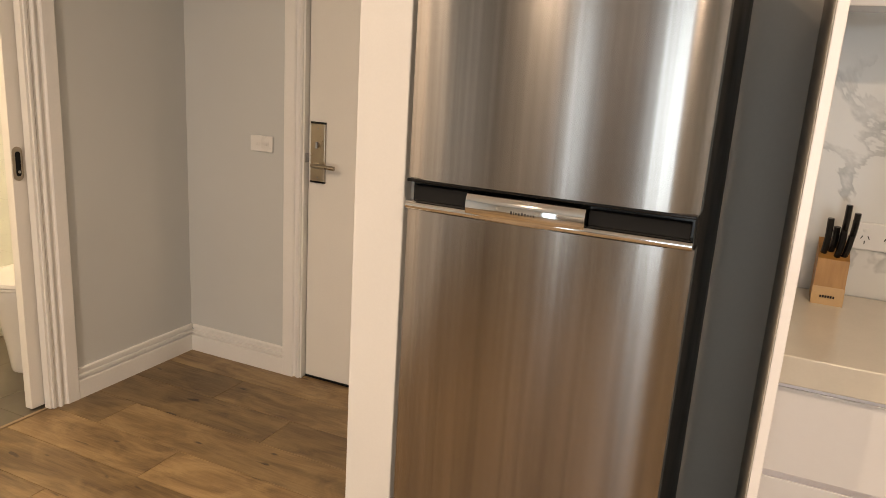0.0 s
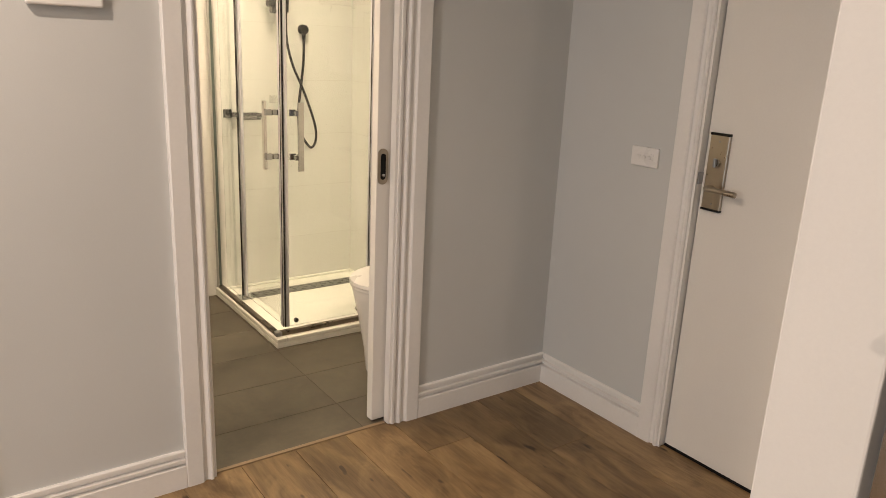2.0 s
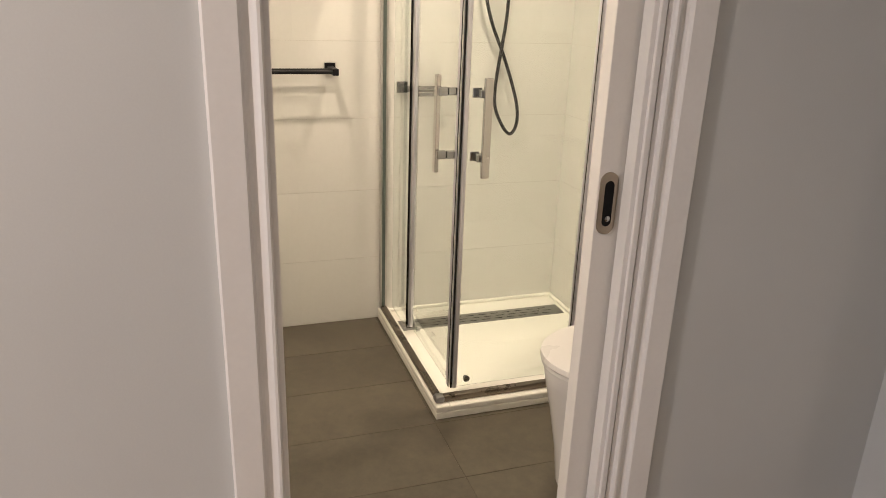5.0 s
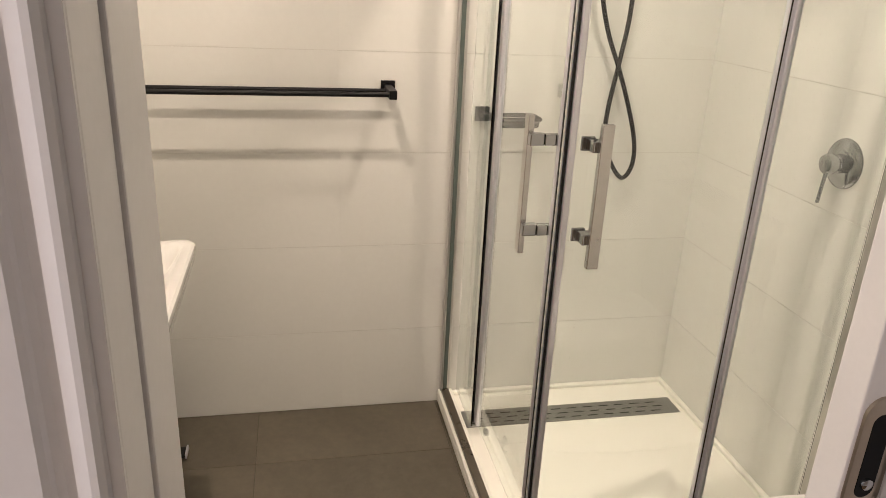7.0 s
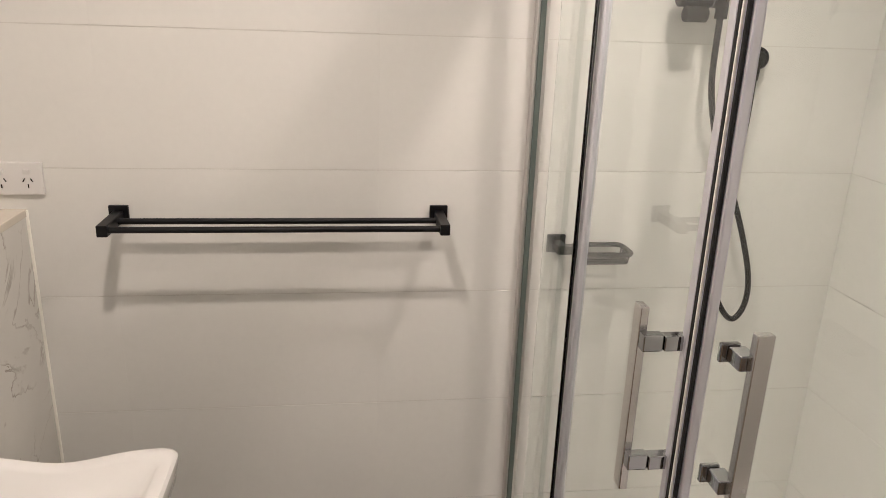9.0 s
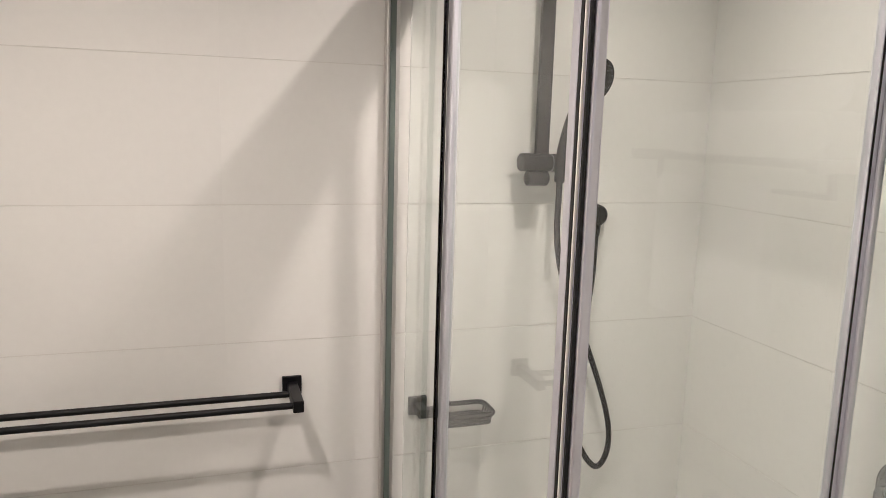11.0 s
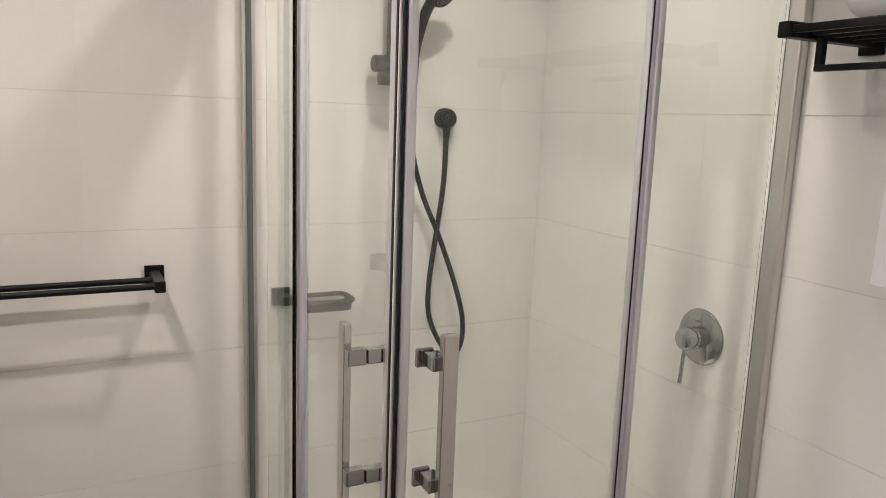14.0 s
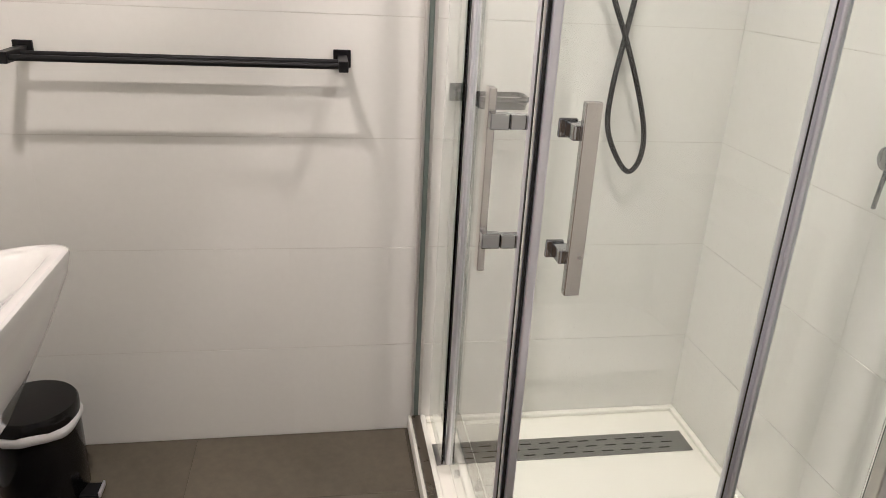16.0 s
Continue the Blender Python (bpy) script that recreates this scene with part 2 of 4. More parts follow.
def loft(bm, rings, cap_start=True, cap_end=True, closed=True):
    loops = [[bm.verts.new(p) for p in r] for r in rings]
    n = len(loops[0])
    for a, b in zip(loops, loops[1:]):
        for i in range(n if closed else n - 1):
            j = (i + 1) % n
            bm.faces.new((a[i], a[j], b[j], b[i]))
    if cap_start:
        bm.faces.new(loops[0][::-1])
    if cap_end:
        bm.faces.new(loops[-1])
    bmesh.ops.recalc_face_normals(bm, faces=bm.faces[:])
    return bm


def circle(c, r, axis, n=24, ry=None):
    """A ring of points round c, square to an axis."""
    ry = r if ry is None else ry
    out = []
    for i in range(n):
        a = 2 * math.pi * i / n
        p, q = r * math.cos(a), ry * math.sin(a)
        out.append(Vector(c) + (Vector((p, q, 0)) if axis == "z" else Vector((p, 0, q)) if axis == "y" else Vector((0, p, q))))
    return out


def turned(bm, axis, stations, n=28):
    """A turned solid: stations of (place on the axis as a point, radius)."""
    return loft(bm, [circle(c, r, axis, n) for c, r in stations])


def smooth_line(points, steps=8):
    """A smooth line through points (Catmull-Rom)."""
    p = [Vector(q) for q in points]
    p = [2 * p[0] - p[1]] + p + [2 * p[-1] - p[-2]]
    out = []
    for a, b, c, d in zip(p, p[1:], p[2:], p[3:]):
        for i in range(steps):
            t = i / steps
            out.append(0.5 * (2 * b + (c - a) * t + (2 * a - 5 * b + 4 * c - d) * t * t + (3 * b - a - 3 * c + d) * t ** 3))
    return out + [p[-2]]


def tube(bm, line, r, n=10, square=False):
    """A round or square bar swept along a line."""
    line = [Vector(q) for q in line]
    rings, side = [], None
    for i, q in enumerate(line):
        d = (line[min(i + 1, len(line) - 1)] - line[max(i - 1, 0)]).normalized()
        if side is None:
            side = d.cross(Vector((0, 0, 1)) if abs(d.z) < 0.9 else Vector((1, 0, 0))).normalized()
        side = (side - d * side.dot(d)).normalized()
        up = d.cross(side)
        if square:
            rings.append([q + side * a * r + up * b * r for a, b in ((1, 1), (-1, 1), (-1, -1), (1, -1))])
        else:
            rings.append([q + (side * math.cos(2 * math.pi * k / n) + up * math.sin(2 * math.pi * k / n)) * r for k in range(n)])
    return loft(bm, rings)


def swept(bm, profile, a, b, u, v):
    """A moulding: a profile of (along u, along v), run from a to b."""
    a, b, u, v = Vector(a), Vector(b), Vector(u), Vector(v)
    return loft(bm, [[e + u * p + v * q for p, q in profile] for e in (a, b)])


def link_mesh(name, bm, material, smooth=False):
    me = bpy.data.meshes.new(name)
    bm.to_mesh(me)
    bm.free()
    me.materials.append(material)
    if smooth:
        me.shade_smooth()
        me.set_sharp_from_angle(angle=radians(40))
    return new(name, me)


def structure(name, bm, material, label="", smooth=False):
    return tagged(link_mesh(name, bm, material, smooth), label, name.split("_")[0], kind="structure")


def thing(name, place, label, category, group=""):
    ob = new(name)
    ob.location = place
    ob.empty_display_size = 0.05
    return tagged(ob, label, category, group)


def part(name, bm, material, parent, label="", smooth=False):
    """One mesh under a thing or a part; the mesh is made in world coordinates."""
    root = parent
    while root.parent:
        root = root.parent
    bmesh.ops.translate(bm, verts=bm.verts[:], vec=-root.location)
    ob = link_mesh(name, bm, material, smooth)
    ob.parent = parent
    return tagged(ob, label)


def panel_with_hole(bm, axis, at0, at1, lo, hi, holes):
    """A wall square to an axis, of thickness at0..at1, spanning lo..hi (across, up), with openings (a0, a1, z0, z1)."""
    cuts_a = sorted({lo[0], hi[0], *[h[0] for h in holes], *[h[1] for h in holes]})
    cuts_z = sorted({lo[1], hi[1], *[h[2] for h in holes], *[h[3] for h in holes]})
    for a0, a1 in zip(cuts_a, cuts_a[1:]):
        z_runs = []
        for z0, z1 in zip(cuts_z, cuts_z[1:]):
            if any(h[0] <= a0 and a1 <= h[1] and h[2] <= z0 and z1 <= h[3] for h in holes):
                continue
            if z_runs and z_runs[-1][1] == z0:
                z_runs[-1][1] = z1
            else:
                z_runs.append([z0, z1])
        for z0, z1 in z_runs:
            if axis == "x":
                box(bm, (at0, a0, z0), (at1, a1, z1))
            else:
                box(bm, (a0, at0, z0), (a1, at1, z1))
    return bm


# ---- the plan ----
BACK_X, SHOWER_Y, LEDGE_Y, BATH_S = -1.731, 2.557, 0.602, 0.46   # bathroom faces
ENTRY_Y, NIB_Y, BENCH_BACK, BENCH_FRONT = 2.585, 1.17, 2.15, 1.54
NIB_L, NIB_R, PANEL_X = 1.776, 1.884, 2.548
OPEN_A, OPEN_B, DOOR_H = 1.108, 1.80, 2.04
CEIL_BATH, CEIL_HALL = 2.4, 2.5
WALL_IN = -0.163
ROOM_S, ROOM_E = -4.0, 4.8

# walls
w = panel_with_hole(bmesh.new(), "x", WALL_IN, 0.0, (ROOM_S, 0.0), (ENTRY_Y + 0.12, CEIL_HALL), [(OPEN_A, 2.52, 0.0, DOOR_H), (-0.36, 0.44, 0.0, DOOR_H)])
box(w, (-0.028, OPEN_B, 0.0), (0.0, 2.52, DOOR_H))
box(w, (WALL_IN, 1.853, 0.0), (-0.100, 2.52, DOOR_H))
structure("wall_west", w, M["wall_paint"], "pale grey painted plaster wall beside the bathroom doorway")
w = panel_with_hole(bmesh.new(), "y", ENTRY_Y, ENTRY_Y + 0.12, (0.0, 0.0), (NIB_R, CEIL_HALL), [(0.648, 1.52, 0.0, 2.06)])
structure("wall_north", w, M["wall_paint"], "pale grey painted plaster wall around the entry door")
structure("wall_nib", boxed((NIB_L, NIB_Y, 0.0), (NIB_R, ENTRY_Y, CEIL_HALL), 0.003), M["nib_paint"], "white painted wall end beside the refrigerator")
structure("wall_kitchen", boxed((NIB_R, BENCH_BACK, 0.0), (ROOM_E, BENCH_BACK + 0.12, CEIL_HALL)), M["wall_paint"], "pale grey wall behind the kitchen bench")
structure("wall_east", boxed((ROOM_E, ROOM_S, 0.0), (ROOM_E + 0.12, BENCH_BACK + 0.12, CEIL_HALL)), M["wall_paint"], "plain pale grey living room wall")
w = panel_with_hole(bmesh.new(), "y", ROOM_S - 0.12, ROOM_S, (-0.135, 0.0), (ROOM_E + 0.12, CEIL_HALL), [(0.80, 3.45, 0.05, 2.2)])
structure("wall_south", w, M["wall_paint"], "plain pale grey wall with the balcony window")
structure("ceiling", boxed((WALL_IN, ROOM_S, CEIL_HALL), (ROOM_E, ENTRY_Y + 0.12, CEIL_HALL + 0.1)), M["ceiling_paint"], "flat white plaster ceiling")
structure("ceiling_bathroom", boxed((BACK_X - 0.1, BATH_S - 0.1, CEIL_BATH), (WALL_IN, SHOWER_Y + 0.1, CEIL_BATH + 0.08)), M["ceiling_paint"], "flat white bathroom ceiling")
structure("backdrop", boxed((-3.0, -9.0, -1.0), (8.0, -8.9, 3.0)), M["outside"], "pale hazy distance outside the window")

# window frame with panes
wf = tagged(new("window_1"), "aluminium balcony window with two tall panes", "window", kind="structure")
wf.location = (2.16, ROOM_S - 0.06, 0.05)
for x0, x1 in ((0.80, 0.85), (1.07, 1.84), (3.40, 3.45)):
    part("window_frame", boxed((x0, ROOM_S - 0.09, 0.05), (x1, ROOM_S - 0.03, 2.2), 0.003), M["dark_alu"], wf)
for z0, z1 in ((0.05, 0.10), (2.15, 2.2)):
    part("window_frame", boxed((0.85, ROOM_S - 0.085, z0), (3.40, ROOM_S - 0.035, z1), 0.003), M["dark_alu"], wf)
for x0, x1 in ((0.85, 1.07), (1.84, 3.40)):
    pane = part("pane", boxed((x0, ROOM_S - 0.063, 0.10), (x1, ROOM_S - 0.057, 2.15)), M["glass"], wf)
    pane.visible_shadow = False

# mouldings: (across or out, out or up)
SKIRT = [(0, 0), (0.019, 0), (0.019, 0.077), (0.017, 0.079), (0.003, 0.080), (0.003, 0.088), (0.016, 0.091), (0.016, 0.101), (0.003, 0.103), (0.003, 0.111), (0.012, 0.114), (0.012, 0.127), (0.008, 0.131), (0, 0.131)]
CASING = [(0, 0), (0, 0.006), (0.009, 0.006), (0.010, 0.012), (0.014, 0.016), (0.019, 0.016), (0.024, 0.012), (0.030, 0.008), (0.036, 0.008), (0.041, 0.011), (0.043, 0.0155), (0.047, 0.019), (0.096, 0.020), (0.100, 0.016), (0.100, 0)]


def skirting(name, a, b, out):
    structure(name, swept(bmesh.new(), SKIRT, a, b, out, (0, 0, 1)), M["trim_paint"], "white stepped timber skirting along the wall")


skirting("baseboard_1", (0, 1.919, 0), (0, ENTRY_Y, 0), (1, 0, 0))
skirting("baseboard_2", (0.0192, ENTRY_Y, 0), (0.566, ENTRY_Y, 0), (0, -1, 0))
skirting("baseboard_3", (0, 0.500, 0), (0, 1.0225, 0), (1, 0, 0))
skirting("baseboard_4", (0, ROOM_S, 0), (0, -0.42, 0), (1, 0, 0))
skirting("baseboard_5", (1.621, ENTRY_Y, 0), (NIB_L, ENTRY_Y, 0), (0, -1, 0))
skirting("baseboard_6", (NIB_L, NIB_Y + 0.02, 0), (NIB_L, ENTRY_Y - 0.02, 0), (-1, 0, 0))


def architrave(name, face, inner_a, inner_b, top, along, out, label, profile):
    """Casing round a doorway on a wall face: two uprights and a head."""
    al, o = Vector(along), Vector(out)
    root = tagged(new(name), label, "trim", kind="structure")
    f = Vector(face)
    root.location = f
    for s, sgn in ((inner_a, -1), (inner_b, 1)):
        base = f + al * s
        part("casing", swept(bmesh.new(), profile, base, base + Vector((0, 0, top + 0.100)), al * sgn, o), M["trim_paint"], root)
    part("casing", swept(bmesh.new(), profile, f + al * (inner_a + 0.001) + Vector((0, 0, top)), f + al * (inner_b - 0.001) + Vector((0, 0, top)), (0, 0, 1), o), M["trim_paint"], root)
    return root


architrave("trim_bathroom_doorway", (0, 0, 0), 1.1235, 1.818, DOOR_H, (0, 1, 0), (1, 0, 0), "white moulded casing round the bathroom doorway", CASING)
architrave("trim_second_door", (0, 0, 0), -0.325, 0.398, DOOR_H, (0, 1, 0), (1, 0, 0), "white moulded casing round a second door", CASING)
architrave("trim_entry_door", (0, ENTRY_Y, 0), 0.664, 1.52, 2.05, (1, 0, 0), (0, -1, 0), "white moulded casing round the entry door", CASING)

# linings of the bathroom doorway
jl = tagged(new("trim_doorway_lining"), "white painted jamb lining of the sliding-door opening", "trim", kind="structure")
part("jamb", boxed((-0.068, OPEN_A, 0.002), (0.003, OPEN_A + 0.016, DOOR_H), 0.0015), M["trim_paint"], jl)
part("jamb", boxed((WALL_IN - 0.012, OPEN_A, 0.002), (-0.0715, OPEN_A + 0.0195, DOOR_H), 0.0015), M["trim_paint"], jl)
part("jamb", boxed((-0.030, 1.790, 0.002), (0.003, 1.820, DOOR_H), 0.002), M["trim_paint"], jl)
part("jamb_strip", boxed((0.003, 1.800, 0.002), (0.012, 1.812, DOOR_H), 0.0015), M["trim_paint"], jl)
part("jamb", boxed((WALL_IN - 0.006, 1.833, 0.002), (-0.092, 1.8525, DOOR_H), 0.002), M["trim_paint"], jl)
part("head", boxed((WALL_IN - 0.012, OPEN_A + 0.020, DOOR_H - 0.018), (0.003, 1.789, DOOR_H), 0.0015), M["trim_paint"], jl)

# cavity sliding door, drawn almost fully into the wall
sd = tagged(new("door_1"), "white sliding door drawn back into the wall cavity", "door", kind="structure")
sd.location = (-0.06, 1.73, 0)
leaf = part("door_leaf", boxed((-0.080, 1.743, 0.010), (-0.042, 2.48, 2.015), 0.002), M["door_paint"], sd)


def oval_ring(cx, y, z, hw, hh, n=10):
    """A stadium outline in the y-z plane."""
    pts = []
    for k in range(n + 1):
        a = math.pi * k / n
        pts.append(Vector((cx, y + hw * math.cos(a), z + hh - hw + hw * math.sin(a))))
    for k in range(n + 1):
        a = math.pi + math.pi * k / n
        pts.append(Vector((cx, y + hw * math.cos(a), z - hh + hw + hw * math.sin(a))))
    return pts


PULL_Y, PULL_Z = 1.767, 0.998
pull = loft(bmesh.new(), [oval_ring(-0.0418, PULL_Y, PULL_Z, 0.020, 0.064), oval_ring(-0.0385, PULL_Y, PULL_Z, 0.0195, 0.0635), oval_ring(-0.0380, PULL_Y, PULL_Z, 0.011, 0.047)], True, True)
pl = part("flush_pull", pull, M["nickel"], leaf, "brushed nickel flush pull", True)
part("recess", loft(bmesh.new(), [oval_ring(-0.0379, PULL_Y, PULL_Z, 0.0105, 0.0465), oval_ring(-0.0376, PULL_Y, PULL_Z, 0.0095, 0.0455)]), M["dark_slot"], pl)

part("pull_pin", turned(bmesh.new(), "x", [((-0.0376, PULL_Y, PULL_Z - 0.030), 0.0065), ((-0.0345, PULL_Y, PULL_Z - 0.030), 0.0060), ((-0.0335, PULL_Y, PULL_Z - 0.030), 0.004)], 14), M["chrome"], pl, "", True)

# entry door and its lever lock
ed = tagged(new("door_2"), "cream-white flush entry door, closed", "door", kind="structure")
ed.location = (1.08, ENTRY_Y + 0.05, 0)
part("door_frame", boxed((0.648, ENTRY_Y + 0.001, 0.002), (0.664, ENTRY_Y + 0.11, 2.05), 0.001), M["trim_paint"], ed)
part("door_frame", boxed((1.52, ENTRY_Y + 0.001, 0.002), (1.536, ENTRY_Y + 0.11, 2.05), 0.001), M["trim_paint"], ed)
dl = part("door_leaf", boxed((0.668, ENTRY_Y + 0.022, 0.012), (1.517, ENTRY_Y + 0.062, 2.045), 0.002), M["door_paint"], ed)
LY = ENTRY_Y + 0.022
lock = part("lock_plate", boxed((0.685, LY - 0.012, 0.925), (0.757, LY, 1.178), 0.003), M["nickel"], dl, "brushed nickel hotel-style lock plate")
for z0, z1 in ((0.921, 0.929), (1.174, 1.183)):
    part("plate_cap", boxed((0.684, LY - 0.014, z0), (0.758, LY, z1), 0.002), M["black_gloss"], dl)
part("thumb_turn", turned(bmesh.new(), "y", [((0.722, LY - 0.012, 1.085), 0.014), ((0.722, LY - 0.018, 1.085), 0.0135)], 20), M["nickel"], dl, "", True)
part("thumb_knob", boxed((0.717, LY - 0.030, 1.070), (0.727, LY - 0.018, 1.100), 0.003), M["dark_alu"], dl)
part("screw", turned(bmesh.new(), "y", [((0.722, LY - 0.012, 1.155), 0.004), ((0.722, LY - 0.0135, 1.155), 0.0035)], 12), M["dark_alu"], dl)
part("screw", turned(bmesh.new(), "y", [((0.722, LY - 0.012, 0.945), 0.004), ((0.722, LY - 0.0135, 0.945), 0.0035)], 12), M["dark_alu"], dl)
part("lever", tube(bmesh.new(), smooth_line([(0.715, LY - 0.010, 1.000), (0.715, LY - 0.040, 1.000), (0.727, LY - 0.050, 1.000), (0.77, LY - 0.052, 1.000), (0.83, LY - 0.050, 0.998)], 6), 0.0095, 12), M["nickel"], dl, "satin nickel lever handle", True)
part("latch", boxed((0.655, ENTRY_Y - 0.001, 1.005), (0.670, ENTRY_Y + 0.022, 1.045), 0.001), M["dark_alu"], dl)
part("threshold_seal", boxed((0.668, ENTRY_Y + 0.02, 0.002), (1.517, ENTRY_Y + 0.06, 0.012)), M["dark_slot"], ed)

# second door further along the wall
d3 = tagged(new("door_3"), "white painted flush door, closed, off the hall", "door", kind="structure")
d3.location = (-0.05, 0.04, 0)
part("door_leaf", boxed((-0.058, -0.318, 0.012), (-0.020, 0.394, 2.03), 0.002), M["door_paint"], d3)
part("jamb", boxed((-0.13, 0.402, 0.002), (0.0, 0.440, DOOR_H)), M["trim_paint"], d3)
part("jamb", boxed((-0.13, -0.360, 0.002), (0.0, -0.325, DOOR_H)), M["trim_paint"], d3)

# bathroom shell behind the tiles
wall_back = structure("wall_bathroom_back", boxed((BACK_X - 0.10, BATH_S - 0.1, -0.02), (BACK_X - 0.0014, SHOWER_Y + 0.1, CEIL_BATH)), M["grout"], "white tiled bathroom wall behind towel rail and shower")
wall_side = structure("wall_bathroom_side", boxed((BACK_X - 0.0014, SHOWER_Y + 0.0014, -0.02), (WALL_IN, SHOWER_Y + 0.1, CEIL_BATH)), M["grout"], "white tiled bathroom wall with mixer and cistern")
structure("wall_bathroom_vanity", boxed((BACK_X, BATH_S - 0.1, 1.05), (WALL_IN, BATH_S, CEIL_BATH)), M["wall_tile"], "white wall above the vanity ledge")
structure("wall_bathroom_doorway", panel_with_hole(bmesh.new(), "x", WALL_IN - 0.010, WALL_IN - 0.0005, (BATH_S, 0.0), (SHOWER_Y, CEIL_BATH), [(OPEN_A - 0.004, 1.853, 0.0, DOOR_H + 0.004)]), M["wall_tile"], "white tiled wall round the doorway")
led = tagged(new("vanity_ledge"), "cream marble-veined half-height ledge behind the basin", "ledge", kind="structure")
led.location = (-0.93, 0.53, 0)
part("ledge_front", boxed((BACK_X, LEDGE_Y - 0.02, 0.0), (WALL_IN - 0.012, LEDGE_Y, 1.080), 0.0015), M["vanity_marble"], led)
part("ledge_top", boxed((BACK_X, BATH_S, 1.080), (WALL_IN - 0.012, LEDGE_Y + 0.002, 1.098), 0.002), M["benchtop"], led)
part("silicone_bead", tube(bmesh.new(), [(BACK_X + 0.003, LEDGE_Y + 0.002, 0.01), (BACK_X + 0.003, LEDGE_Y + 0.002, 1.095)], 0.004, 6), M["tray_white"], led)

# floors
floor_bath = structure("floor_bathroom", boxed((BACK_X - 0.1, BATH_S, -0.12), (-0.0305, SHOWER_Y + 0.1, -0.0014)), M["floor_grout"], "dark taupe tiled bathroom floor")
floor_hall = structure("floor", boxed((-0.014, ROOM_S - 0.12, -0.12), (ROOM_E, ENTRY_Y + 0.12, -0.0045)), M["plank_grout"], "oak plank-look floor in warm brown")
structure("threshold", boxed((-0.030, OPEN_A + 0.020, -0.05), (-0.014, 1.79, 0.003), 0.0015), M["brass"], "bronze strip between planks and tiles")

# ---- fridge and kitchen ----
FX0, FX1, FY = 1.898, 2.412, 1.150


def fridge():
    f = thing("refrigerator", ((FX0 + FX1) / 2, FY + 0.3, 0), "brushed stainless steel two-door refrigerator with freezer on top", "refrigerator")
    part("body", boxed((FX0 + 0.004, FY + 0.062, 0.03), (FX1 - 0.004, FY + 0.62, 1.69), 0.006), M["fridge_side"], f, "dark grey steel cabinet")
    for x in (FX0 + 0.06, FX1 - 0.06):
        part("foot", turned(bmesh.new(), "z", [((x, FY + 0.12, 0.0), 0.02), ((x, FY + 0.12, 0.03), 0.02)], 14), M["black_metal"], f)

    def door(name, z0, z1):
        bow = []
        n = 12
        for z in (z0, z1):
            ring = []
            for k in range(n + 1):
                t = k / n
                x = FX0 + (FX1 - FX0) * t
                edge = min(t, 1 - t)
                y = FY - 0.006 * (1 - (2 * t - 1) ** 2) + (0.012 * (1 - edge / 0.03) ** 2 if edge < 0.03 else 0)
                ring.append((x, y, z))
            ring += [(FX1, FY + 0.055, z), (FX0, FY + 0.055, z)]
            bow.append(ring)
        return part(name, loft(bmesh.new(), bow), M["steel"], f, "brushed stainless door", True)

    up = door("freezer_door", 1.247, 1.695)
    low = door("fridge_door", 0.06, 1.190)
    part("kick_panel", boxed((FX0 + 0.01, FY + 0.03, 0.03), (FX1 - 0.01, FY + 0.06, 0.055)), M["black_metal"], f)
    part("gasket", boxed((FX0 + 0.006, FY + 0.022, 1.19), (FX1 - 0.006, FY + 0.06, 1.247)), M["black_gloss"], f, "black finger-grip recess between the doors")
    part("door_lip", boxed((FX0 + 0.002, FY - 0.002, 1.241), (FX1 - 0.002, FY + 0.05, 1.247), 0.002), M["black_gloss"], up)
    trim_bm = bmesh.new()
    rim_profile = [(0.012, 0.0), (-0.003, 0.0), (-0.0075, 0.002), (-0.0098, 0.006), (-0.0098, 0.0095), (-0.0075, 0.0135), (-0.002, 0.016), (0.012, 0.016)]
    loft(trim_bm, [[(x, FY + p + 0.004 * (2 * (x - FX0) / (FX1 - FX0) - 1) ** 2, 1.190 + q) for p, q in rim_profile] for x in [FX0 + 0.003 + (FX1 - FX0 - 0.006) * k / 16 for k in range(17)]])
    bulge = bmesh.new()
    plate_profile = [(0.011, 0.0), (-0.006, 0.0), (-0.0095, 0.004), (-0.0122, 0.014), (-0.0128, 0.024), (-0.0110, 0.036), (-0.0070, 0.043), (-0.003, 0.0455), (0.011, 0.0455)]
    rows = []
    for k in range(13):
        t = k / 12
        x = 2.022 + (2.236 - 2.022) * t
        ease = 0.0025 * (2 * t - 1) ** 2
        rows.append([(x, FY + p + ease, 1.1905 + q) for p, q in plate_profile])
    loft(bulge, rows)
    part("handle_plate", bulge, M["chrome_bright"], low, "polished chrome centre plate", True)
    part("handle_trim", trim_bm, M["chrome_bright"], low, "polished chrome handle trim", True)
    part("grip", boxed((FX0 + 0.012, FY + 0.010, 1.206), (2.02, FY + 0.022, 1.234), 0.002), M["dark_slot"], low)
    part("grip", boxed((2.238, FY + 0.010, 1.206), (FX1 - 0.010, FY + 0.022, 1.232), 0.002), M["dark_slot"], low)
    # badge lettering too small to read: a short row of dark bars
    bars = bmesh.new()
    x = 2.108
    for wd, h in ((0.004, 0.007), (0.002, 0.007), (0.004, 0.005), (0.004, 0.005), (0.004, 0.007), (0.004, 0.006), (0.004, 0.005), (0.003, 0.005), (0.004, 0.005)):
        box(bars, (x, FY - 0.0133, 1.2095), (x + wd * 0.62, FY - 0.0118, 1.2095 + h * 0.8))
        x += wd + 0.0014
    part("badge", bars, M["fridge_side"], low)
    return f


fridge()

